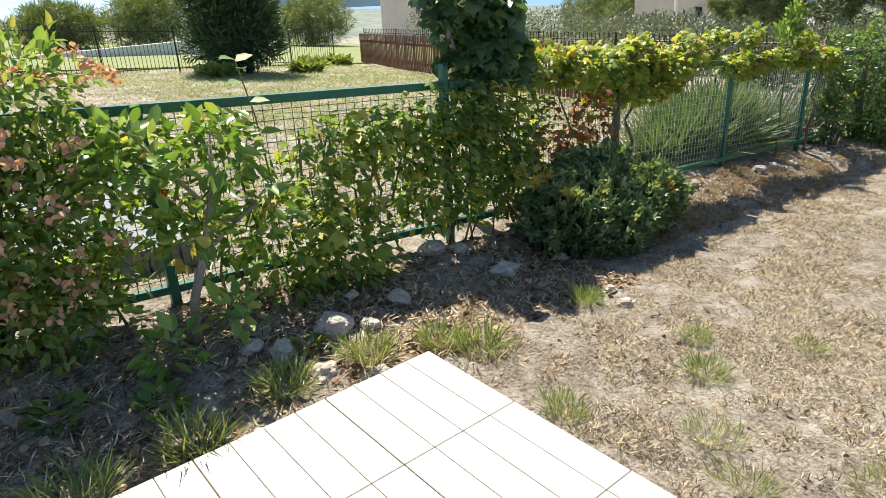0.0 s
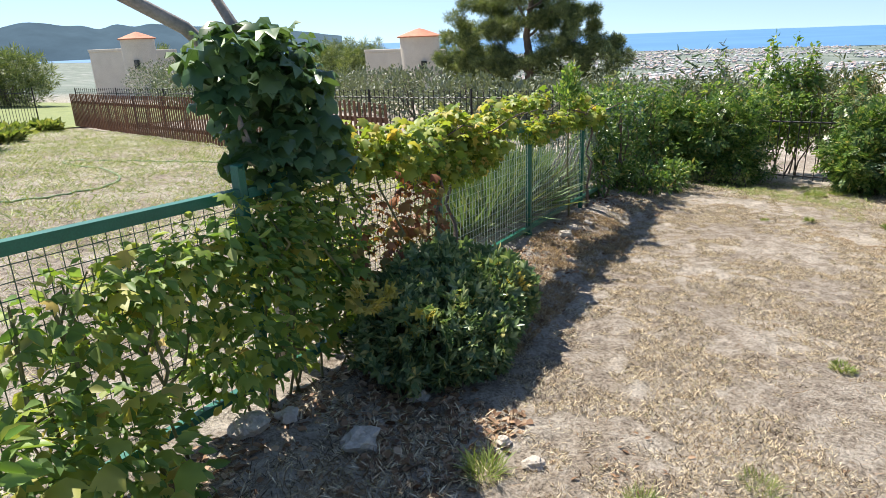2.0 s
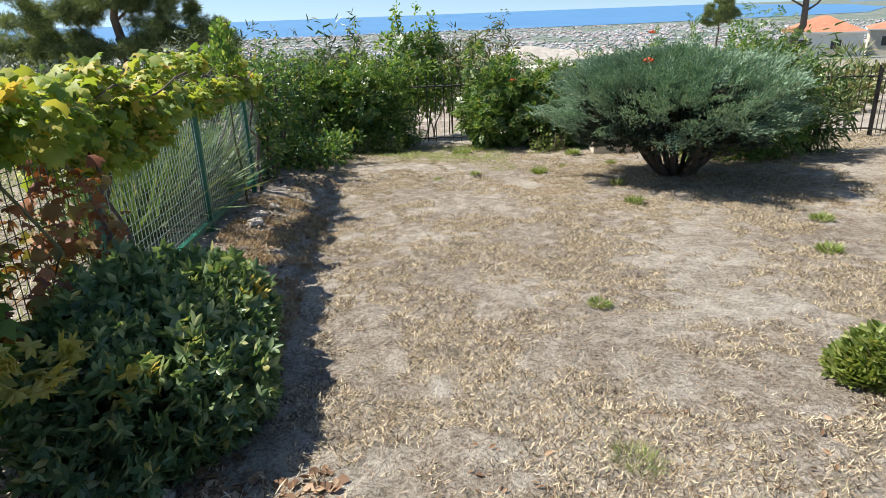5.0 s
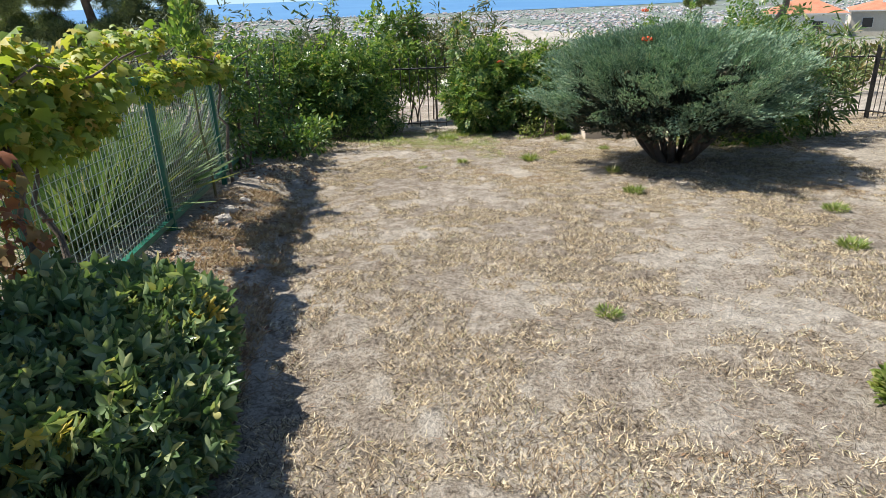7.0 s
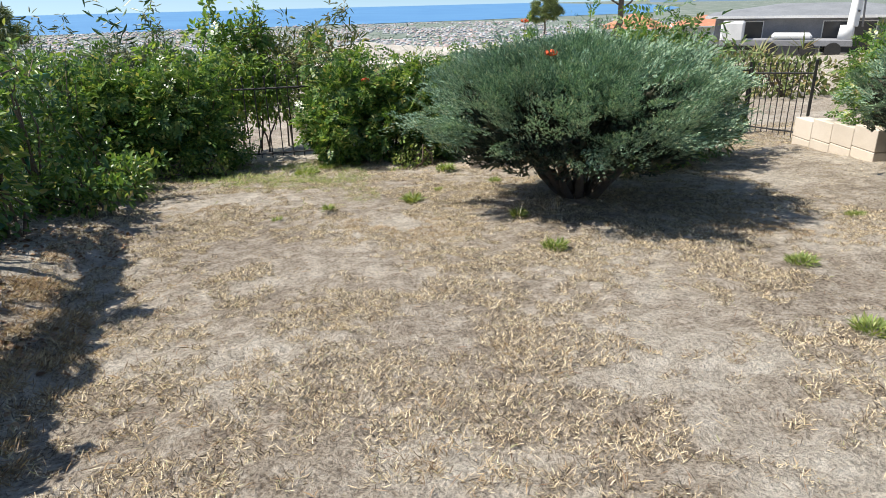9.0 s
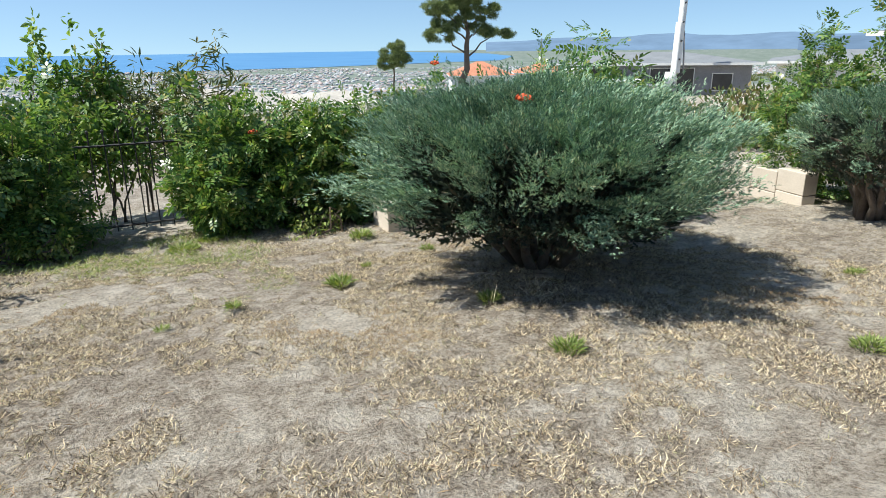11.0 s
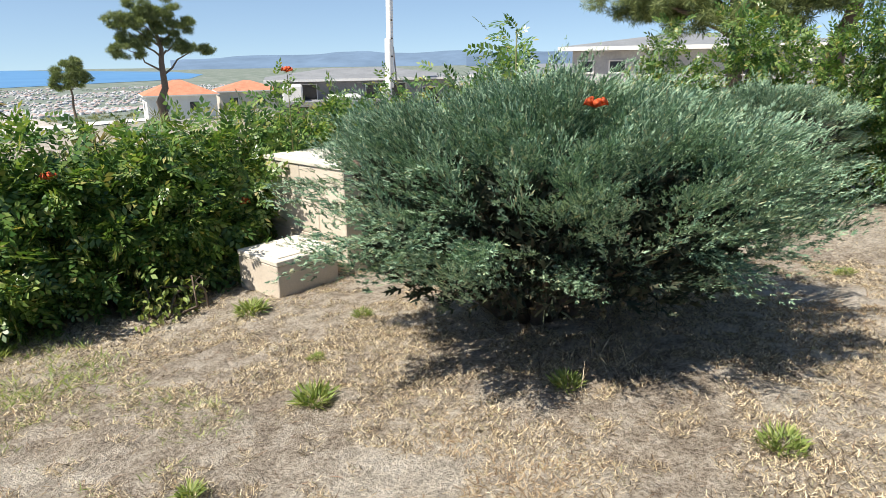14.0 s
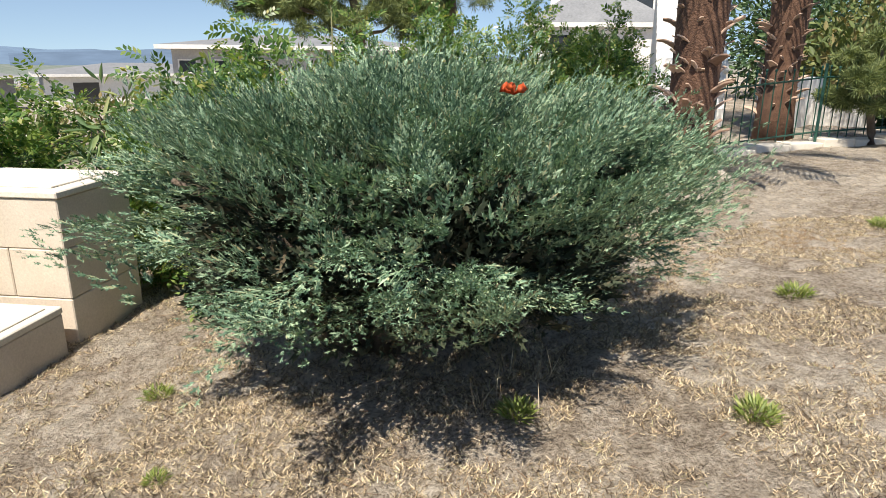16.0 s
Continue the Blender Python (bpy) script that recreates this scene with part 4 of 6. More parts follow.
def lawn_cover():
    rng = np.random.default_rng(51)

    def spots(n, x0, x1, y0, y1, cell, seed, low):
        x, y = rng.uniform(x0, x1, n), rng.uniform(y0, y1, n)
        d = 0.5 * value_noise(x, y, cell, seed) + 0.5 * value_noise(x, y, cell * 0.22, seed + 1)
        for bx, by, br in BARE:
            d = d - 0.16 * np.exp(-((x - bx) ** 2 + (y - by) ** 2) / br ** 2)
        k = (d + 0.04 * rng.normal(0, 1, n)) > low
        k &= ~((x > -0.62) & (y < -0.15))
        return x[k], y[k]

    def lay(name, n, box4, length, mat, label, tilt, low=0.36, shape=join_shapes([sliver(0.042, 0.06)]), seed=60, cat="grass"):
        x, y = spots(n, *box4, 0.4, seed, low)
        p = np.stack([x, y, land(x, y) + 0.003], 1)
        a = rng.uniform(0, 2 * np.pi, len(x))
        f = np.stack([np.cos(a), np.sin(a), np.abs(rng.normal(tilt, 0.25, len(x)))], 1)
        return stuff(name, scatter(name, shape, p, f, np.tile((0, 0, 1.0), (len(x), 1)) + rng.normal(0, 0.5, p.shape), length * rng.uniform(0.5, 1.5, len(x)), mat), label, cat)

    near = (-1.35, 4.6, -0.3, 8.2)
    lay("dry_grass", 720000, near, 0.0188, M_STRAW, "short dead straw-coloured grass on the lawn", 0.6, 0.485, STRAW)
    lay("dry_grass", 22000, near, 0.032, M_STRAW, "longer bleached straws among the dead grass", 0.2, 0.5, join_shapes([sliver(0.035, 0.04)]), 61)
    lay("dry_grass", 150000, (-1.5, 9.5, 8.0, 9.9), 0.022, M_STRAW, "short dead straw-coloured grass towards the hedge", 0.45, 0.42, shape=STRAW, seed=64)
    lay("dry_grass", 90000, (4.5, 9.5, -1.0, 8.2), 0.026, M_STRAW, "sparse dead grass on the far side of the lawn", 0.3, 0.36, seed=66)
    lay("twig_litter", 9000, near, 0.05, M_DRYLEAF, "thin brown twigs and stalks lying on the lawn", 0.08, 0.3, join_shapes([sliver(0.022, 0.02)]), 70, "litter")
    lay("rusty_grass", 30000, (-1.58, -0.90, 1.8, 5.6), 0.042, M_REDGRASS, "rust-brown dried grass on the fence bed", 0.8, 0.47, seed=72)
    lay("rusty_grass", 6000, (-1.0, 1.2, 2.2, 6.0), 0.045, M_REDGRASS, "patches of rust-brown grass on the lawn", 0.5, 0.62, seed=75)
    lay("green_grass", 9000, (-1.2, 1.4, 8.2, 9.7), 0.055, M_WEED, "thin green grass along the foot of the hedge", 0.8, 0.5, seed=77)
    lay("green_grass", 5000, (-0.3, 1.2, 7.0, 9.2), 0.04, M_WEED, "thin green grass on the damp part of the lawn", 0.6, 0.58, seed=78)
    lay("dry_grass", 14000, (-1.6, -0.62, -1.9, 1.3), 0.05, M_STRAW, "dead grass round the stones beside the terrace", 0.4, 0.45, seed=80)
    lay("leaf_litter", 5200, (-1.62, -0.6, -2.0, 1.4), 0.034, M_DRYLEAF, "brown fallen leaves under the climbing plants", 0.1, 0.42, LEAF_ROUND, 81, "leaf litter")
    lay("leaf_litter", 500, (-0.4, 1.6, 0.0, 1.6), 0.026, M_DRYLEAF, "scattered fallen leaves beside the terrace", 0.08, 0.5, LEAF, 83, "leaf litter")
    lay("leaf_litter", 2600, (-1.6, -0.9, 1.3, 6.8), 0.03, M_DRYLEAF, "brown leaf litter along the fence bed", 0.1, 0.40, LEAF_ROUND, 84, "leaf litter")
    lay("dry_grass", 50000, (-13, -1.75, -2.5, 11), 0.07, M_STRAW, "dry pale grass in the neighbouring garden", 0.5, 0.40, seed=88)
    lay("green_grass", 60000, (-21, -4.5, 2.0, 12), 0.10, M_WEED, "thin yellow-green lawn grass of the neighbouring garden", 0.6, 0.36, seed=90)
    lay("green_grass", 85000, (-16, -1.9, -2.5, 11.5), 0.075, M_WEED, "thin green grass in the neighbouring garden", 0.7, 0.44, seed=89)


def tuft(x, y, r, h, n, mat, label, seed, shape=LEAF_LONG, spread=0.7, name="weed_tuft", group="weed tufts"):
    rng = np.random.default_rng(seed)
    t = thing(name, (x, y, gz(x, y)), label, "weed", group)
    a, q = rng.uniform(0, 2 * np.pi, n), np.sqrt(rng.random(n)) * r * 0.6
    px, py = x + q * np.cos(a), y + q * np.sin(a)
    p = np.stack([px, py, land(px, py) + (h * 0.7 * rng.random(n) * (1 - q / r) if name == 'weed_tuft' else (0.22 * rng.random(n) * (1 - (q / r) ** 2 * 2) if name == 'green_herb' else 0))], 1)
    f = np.stack([np.cos(a) * spread, np.sin(a) * spread, 0.8 + 0 * a], 1) + rng.normal(0, 0.35, (n, 3))
    f[:, 2] = np.abs(f[:, 2])
    part("leaves", scatter("leaves", shape, p, f, np.tile((0, 0, 1.0), (n, 1)) + rng.normal(0, 0.4, (n, 3)), h * rng.uniform(0.5, 1.2, n), mat), t)
    if name == "reed_clump":
        part("dry_growth", scatter("dry_growth", shape, p[::9], f[::9] + rng.normal(0, 0.3, f[::9].shape), np.tile((0, 0, 1.0), (len(p[::9]), 1)), h * 0.8, M_STRAW), t, "dry straw-coloured stalks")
    if name == "green_herb":
        for k in range(14):
            e = (x + 0.7 * r * math.cos(2.4 * k) * (k / 14), y + 0.7 * r * math.sin(2.4 * k) * (k / 14))
            part("stem", tubes("stem", [([(x, y, gz(x, y) - 0.01), ((x + e[0]) / 2, (y + e[1]) / 2, gz(*e) + 0.1), (*e, gz(*e) + 0.19)], [0.006, 0.004, 0.002])], M_STEM, 5), t)


def weeds():
    low = "small bright green weed on the dry lawn"
    for k, (x, y, r, h) in enumerate([(0.70, 2.70, 0.10, 0.075), (1.81, 5.07, 0.13, 0.10), (1.39, 6.93, 0.13, 0.13), (3.01, 4.23, 0.15, 0.10), (2.16, 8.2, 0.16, 0.13), (0.18, 6.72, 0.08, 0.06), (0.61, 6.77, 0.06, 0.09), (1.96, 5.94, 0.09, 0.12),
                                      (4.29, 4.93, 0.12, 0.07), (2.44, 3.34, 0.14, 0.10), (4.2, 2.9, 0.12, 0.09), (1.75, 7.25, 0.07, 0.06), (2.45, 7.5, 0.10, 0.08), (0.72, 8.9, 0.26, 0.10), (1.0, 9.1, 0.2, 0.1)]):
        tuft(x, y, r * 0.85, h * 0.55, int(130 + 7000 * r * r), M_WEED, low, 100 + k, join_shapes([sliver(0.075, 0.12)]), 0.7)
    tuft(1.50, 1.72, 0.30, 0.045, 3200, M_WEED, "low bushy bright green herb on the dry lawn", 99, LEAF, 0.6, "green_herb", "")
    grass = "clump of long green and straw-coloured grass"
    thin = join_shapes([sliver(0.022, 0.12)])
    for k, (x, y, r, h) in enumerate([(-0.58, 0.10, 0.17, 0.17), (-0.70, -0.02, 0.14, 0.15), (-0.78, -0.35, 0.15, 0.16), (-0.82, -0.72, 0.16, 0.16), (-0.72, -1.1, 0.16, 0.18), (-0.70, -1.5, 0.18, 0.18), (-0.02, 0.02, 0.14, 0.11), (0.40, 0.35, 0.18, 0.09), (0.16, 0.72, 0.13, 0.11),
                                      (-0.60, 0.88, 0.10, 0.14), (-0.02, 0.95, 0.11, 0.09), (0.62, 0.15, 0.18, 0.09), (0.9, 0.5, 0.16, 0.08), (0.35, 1.3, 0.12, 0.07)]):
        tuft(x, y, r, h * 0.8, 230, M_WEED, grass, 140 + k, thin, 0.45, "grass_clump", "grass clumps")
        if k < 7:
            tuft(x + 0.06, y - 0.05, r, h * 0.7, 40, M_STRAW, "clump of dry yellow grass", 170 + k, thin, 0.45, "grass_clump", "grass clumps")
    for k, (x, y) in enumerate([(-1.02, -1.12), (-1.2, -1.45), (-1.05, -0.5)]):
        tuft(x, y, 0.12, 0.07, 26, M_CLIMB, "low broad-leaved green weed on bare earth", 190 + k, LEAF_ROUND, 1.3)
    for k in range(7):
        rng = np.random.default_rng(200 + k)
        x, y = rng.uniform(1.7, 2.3), rng.uniform(5.6, 6.2)
        tuft(x, y, 0.05, 0.16, 9, M_STRAW, "thin pale grass stalks in the juniper's shade", 210 + k, join_shapes([sliver(0.012, 0.05)]), 0.35, "grass_clump", "grass clumps")


def rock(x, y, r, seed, flat=0.65, sink=0.25):
    bm = bmesh.new()
    bmesh.ops.create_icosphere(bm, subdivisions=3, radius=1)
    for v in bm.verts:
        c = v.co.normalized()
        k = 0.78 + 0.45 * noise.noise(c * 1.3 + Vector((seed, 0, 0))) + 0.14 * noise.noise(c * 3.7 + Vector((0, seed, 0)))
        k = min(k, 0.62 / max(abs(c.dot(Vector((math.cos(seed), math.sin(seed), 0.3)).normalized())), 0.55) + 0.02)
        v.co = (c.x * k * r * 1.15, c.y * k * r, c.z * k * r * flat)
    me = bpy.data.meshes.new("rock")
    bm.to_mesh(me)
    bm.free()
    me.materials.append(M_STONE)
    ob = new("rock", me)
    ob.location = (x, y, gz(x, y) + r * flat * (1 - sink) * 0.8)
    ob.rotation_euler = (0, 0, seed * 1.7)
    tagged(ob, "rough pale limestone rock lying on the soil", "rock", "rocks")


def rocks():
    for k, (x, y, r) in enumerate([(-1.09, -0.33, 0.105), (-1.02, -0.18, 0.05), (-1.06, -0.60, 0.075), (-1.15, -0.70, 0.06), (-0.78, -0.55, 0.065), (-0.64, -0.38, 0.035), (-1.18, 0.10, 0.07), (-1.14, 0.82, 0.095), (-1.14, 1.32, 0.06), (-0.62, 1.12, 0.04), (-0.45, 1.02, 0.05),
                                   (-1.60, -1.25, 0.11), (-1.55, 0.62, 0.09), (-1.48, 0.78, 0.06), (-1.4, 4.45, 0.07), (-1.42, 4.75, 0.06), (-1.35, 5.05, 0.05), (-1.45, 3.4, 0.05), (-1.3, -0.1, 0.045)]):
        rock(x, y, r, 3.1 + k)


# ---- hedge on the far railing ----
def hedge():
    rng = np.random.default_rng(61)
    lab = "dense trumpet vine sprawling over the iron railing"

    def clump(x, y, top, rx, ry, n, label=lab, shape=PINNATE, mat=M_TRUMPET, size=0.17, name="trumpet_vine", lift=0.0):
        ground_z = gz(x, y)
        z = ground_z + lift * (top - ground_z)
        h = top - z
        blobs = [(x, y, z + h * 0.33, rx, ry, h * 0.36), (x + rng.uniform(-.1, .1), y + 0.05, z + h * 0.62, rx * 0.85, ry * 0.85, h * 0.30)]
        for k in range(15):
            blobs.append((x + rng.uniform(-rx, rx) * 1.15, y - ry * rng.uniform(-0.2, 0.9), z + h * rng.uniform(0.10, 0.95), rx * rng.uniform(0.2, 0.38), ry * 0.36, h * rng.uniform(0.07, 0.15)))
        for k in range(5):
            u = rng.uniform(0.86, 1.12)
            blobs.append((x + rng.uniform(-rx, rx) * 0.9, y - ry * rng.uniform(-0.2, 0.5), z + h * u, rx * 0.13, ry * 0.13, h * rng.uniform(0.10, 0.2)))
        t = grow(name, (x, y, z), label, "shrub", shape, mat, blobs, n, size, rng, -0.15, 0.55, 0.45, "hedge plants", "leaves")
        part("branchwork", tubes("branchwork", [(wander((x + rng.uniform(-.2, .2), y, ground_z - 0.03), (x + rng.uniform(-rx, rx) * .8, y + rng.uniform(-.2, .1), z + h * rng.uniform(.7, 1.02)), 5, 0.05, rng), [0.014, 0.012, 0.01, 0.007, 0.003]) for k in range(3 if lift else 7)], M_BARK, 5), t)
        return t

    for x, y, top, rx, ry, n in [(-2.35, 9.9, 0.78, 0.5, 0.45, 900), (-1.6, 9.85, 0.72, 0.5, 0.5, 1100), (-0.95, 9.75, 0.62, 0.45, 0.5, 1100), (-0.38, 9.75, 0.66, 0.42, 0.5, 1200),
                                 (1.32, 9.55, 0.72, 0.42, 0.5, 1300), (1.95, 9.35, 0.52, 0.45, 0.5, 1300), (2.55, 9.3, 0.50, 0.5, 0.45, 1200), (3.2, 9.55, 0.58, 0.5, 0.4, 1100), (4.0, 9.6, 0.62, 0.6, 0.4, 1100), (4.9, 9.5, 0.7, 0.6, 0.4, 900)]:
        clump(x, y, top, rx, ry, int(n * 1.1))
    tall = "tall loose shrub rising behind the iron railing"
    clump(0.20, 11.3, 1.28, 0.46, 0.32, 2300, tall, LEAF, M_CLIMB, 0.09, "shrub", 0.25)
    clump(0.9, 11.5, 1.05, 0.55, 0.32, 2100, "olive-brown scrub bush behind the railing", LEAF_LONG, M_SCRUB, 0.11, "shrub", 0.25)
    clump(1.42, 10.6, 1.02, 0.36, 0.3, 2200, "fine-leaved olive-green broom bush behind the railing", LEAF_LONG, M_SCRUB, 0.12, "broom_bush")
    clump(-0.45, 10.6, 0.95, 0.5, 0.3, 1900, tall, LEAF, M_CLIMB, 0.085, "shrub")
    clump(-1.25, 10.7, 1.02, 0.55, 0.35, 2200, "grey-green olive bush behind the railing", LEAF_LONG, M_OLIVE, 0.11, "olive_bush")
    clump(-2.3, 11.0, 1.05, 0.7, 0.4, 2400, "grey-green olive bush behind the railing", LEAF_LONG, M_OLIVE, 0.11, "olive_bush")
    clump(-3.3, 10.9, 1.1, 0.6, 0.5, 2000, "grey-green olive bush behind the railing", LEAF_LONG, M_OLIVE, 0.11, "olive_bush")
    clump(0.48, 10.95, 0.62, 0.55, 0.3, 1500, tall, LEAF, M_CLIMB, 0.08, "shrub", 0.34)
    clump(-0.95, 11.2, 0.85, 0.6, 0.35, 1500, "olive-brown scrub bush behind the railing", LEAF_LONG, M_SCRUB, 0.10, "shrub", 0.1)
    clump(2.2, 10.6, 0.42, 0.6, 0.35, 1100, "olive-brown scrub bush behind the railing", LEAF_LONG, M_SCRUB, 0.10, "shrub", 0.1)
    # low plants at the foot
    for x, y in [(-0.75, 9.2), (-0.35, 9.25), (-1.2, 9.15), (2.0, 8.75)]:
        clump(x, y, gz(x, y) + 0.24, 0.26, 0.16, 260, "low light green weeds at the hedge foot", LEAF, M_WEED, 0.05, "low_weeds")
    for x, y, top, rx in [(-1.72, 6.6, 0.90, 0.26), (-1.70, 7.3, 0.94, 0.30), (-1.68, 8.1, 0.92, 0.33), (-1.66, 8.9, 0.88, 0.34), (-1.15, 8.1, 0.05, 0.35), (-1.35, 7.4, 0.12, 0.32), (-1.45, 8.8, 0.35, 0.4)]:
        clump(x, y, top, rx, 0.35, 1500 if top > 0.6 else 750, "tangled green bush at the corner of the fences", LEAF, M_TRUMPET, 0.07, "shrub")
    # feathery shoots above the hedge
    s = thing("tall_shoot", (-1.2, 10.9, 0.6), "dark feathery shoots standing above the hedge", "shrub")
    for a in (-0.55, -0.15, 0.25, 0.7):
        k = np.arange(13)
        q = np.stack([-1.2 + a * 0.045 * k + rng.normal(0, 0.01, 13), 10.9 + rng.normal(0, 0.02, 13), 0.72 + 0.055 * k], 1)
        w = np.stack([rng.normal(0, 0.9, 13) + a, rng.normal(0, 0.6, 13), rng.uniform(0.2, 0.9, 13)], 1)
        part("shoot", scatter("shoot", LEAF_LONG, q, w, rng.normal(0, 1, (13, 3)), rng.uniform(0.10, 0.2, 13), M_OLEANDER), s)
    # the right-hand boundary hedge
    for x, y, top, rx, ry, n in [(7.3, 4.2, 1.38, 0.5, 0.7, 2100), (7.3, 5.1, 1.42, 0.5, 0.7, 2100), (7.35, 6.1, 1.36, 0.5, 0.7, 1900), (7.3, 7.0, 1.22, 0.5, 0.6, 1600), (4.35, 7.45, 1.05, 0.7, 0.45, 1500), (4.3, 8.0, 0.85, 0.45, 0.35, 1000)]:
        clump(x, y, top, rx, ry, n, "dense green trumpet vine behind the juniper", PINNATE, M_TRUMPET, 0.15)
    clump(5.35, 7.9, 0.82, 0.42, 0.42, 900, "oleander bush with long narrow leaves", LEAF_LONG, M_REED, 0.16, "oleander_bush")
    clump(4.9, 8.6, 0.75, 0.5, 0.4, 800, "oleander bush with long narrow leaves", LEAF_LONG, M_REED, 0.16, "oleander_bush")
    # vine tips and flowers
    for x, y, z0, z1 in [(2.98, 6.71, 0.75, 1.29), (3.51, 9.06, 0.25, 1.03), (2.55, 9.5, 0.35, 0.62)]:
        s = thing("vine_tip", (x, y, z0), "upright leafy tip of the trumpet vine", "vine")
        q = np.array([(x + 0.02 * math.sin(k), y, z0 + (z1 - z0) * k / 9) for k in range(10)])
        w = np.array([(math.cos(2.4 * k), math.sin(2.4 * k), 0.25 + 0.06 * k) for k in range(10)])
        q, w = np.vstack([q, q - (0, 0, 0.02)]), np.vstack([w, w * (-1, -1, 1)])
        part("stem", tubes("stem", [([(x, y, z0), (x, y, z1)], [0.006, 0.003])], M_STEM, 5), s)
        part("leaves", scatter("leaves", PINNATE, q, w, np.tile((0, 0, 1.0), (20, 1)) + rng.normal(0, 0.3, (20, 3)), np.tile(np.linspace(0.17, 0.09, 10), 2), M_TRUMPET), s)
    for x, y, z in [(2.82, 8.94, 0.08), (3.51, 9.06, 1.05), (2.21, 5.96, 0.93), (1.52, 9.15, 0.46)]:
        f = thing("trumpet_flower", (x, y, z), "cluster of orange-red trumpet flowers", "flower", "trumpet flowers")
        for k in range(7):
            a = 2 * math.pi * k / 7
            d = Vector((math.cos(a), math.sin(a), 0.45 + 0.3 * (k % 2))).normalized()
            o = Vector((x, y, z))
            part("trumpet", tubes("trumpet", [([o, o + d * 0.030, o + d * 0.045, o + d * 0.052], [0.003, 0.007, 0.010, 0.018])], M_PETAL, 7), f)


# ---- stone blocks ----
def stone_blocks():
    m = Matrix.Translation((2.47, 8.26, 0)) @ Matrix.Rotation(radians(-10), 4, "Z")
    z = gz(2.6, 8.4)
    b = thing("masonry_block", m @ Vector((0.26, 0.25, z)), "low sandy masonry block with a pale capping slab", "masonry")
    part("body", box("body", 0, 0.53, 0, 0.50, z - 0.1, -0.235, M_BLOCK, 0.006, m), b)
    part("cap", box("cap", -0.004, 0.534, -0.004, 0.504, -0.233, -0.195, M_CAP, 0.006, m), b)
    part("trim", box("trim", 0.05, 0.48, 0.05, 0.45, -0.194, -0.186, M_CAP, 0.003, m), b)
    m2 = Matrix.Translation((3.11, 8.17, 0)) @ Matrix.Rotation(radians(-10), 4, "Z")
    w = thing("masonry_pier", m2 @ Vector((0.3, 0.4, z)), "sandy masonry pier in three courses with a pale slab top", "masonry")
    for k in range(3):
        z0, z1 = z - 0.1 if k == 0 else z + 0.275 * k, z + 0.275 * (k + 1) - 0.003
        for j in range(2):
            y0 = 0.55 * j - (0.22 if k % 2 else 0)
            part("block", box("block", 0, 0.62, max(0, y0), min(1.0, y0 + 0.546) if j == 0 else 1.0, z0, z1, M_BLOCK, 0.006, m2), w)
    part("cap", box("cap", -0.012, 0.66, -0.012, 1.02, z + 0.825, z + 0.862, M_CAP, 0.006, m2), w)
    part("trim", box("trim", 0.08, 0.56, 0.08, 0.9, z + 0.8625, z + 0.872, M_CAP, 0.003, m2), w)


def low_wall():
    a, b = Vector((6.92, 8.02, 0)), Vector((6.50, 6.55, 0))
    d = (b - a).normalized()
    t = thing("retaining_wall", ((a + b) / 2).to_tuple()[:2] + (gz(6.7, 7.3),), "low wall of pale concrete blocks", "wall")
    ang = math.atan2(d.y, d.x)
    for k in range(4):
        p = a + d * (0.385 * k)
        z = gz(p.x, p.y)
        mm = Matrix.Translation(p) @ Matrix.Rotation(ang, 4, "Z")
        part("block", box("block", 0, 0.378, 0, 0.18, z - 0.05, z + 0.115, M_BLOCK, 0.006, mm), t)
        part("block", box("block", 0, 0.378, 0, 0.18, z + 0.121, z + 0.36, M_BLOCK, 0.006, mm), t)


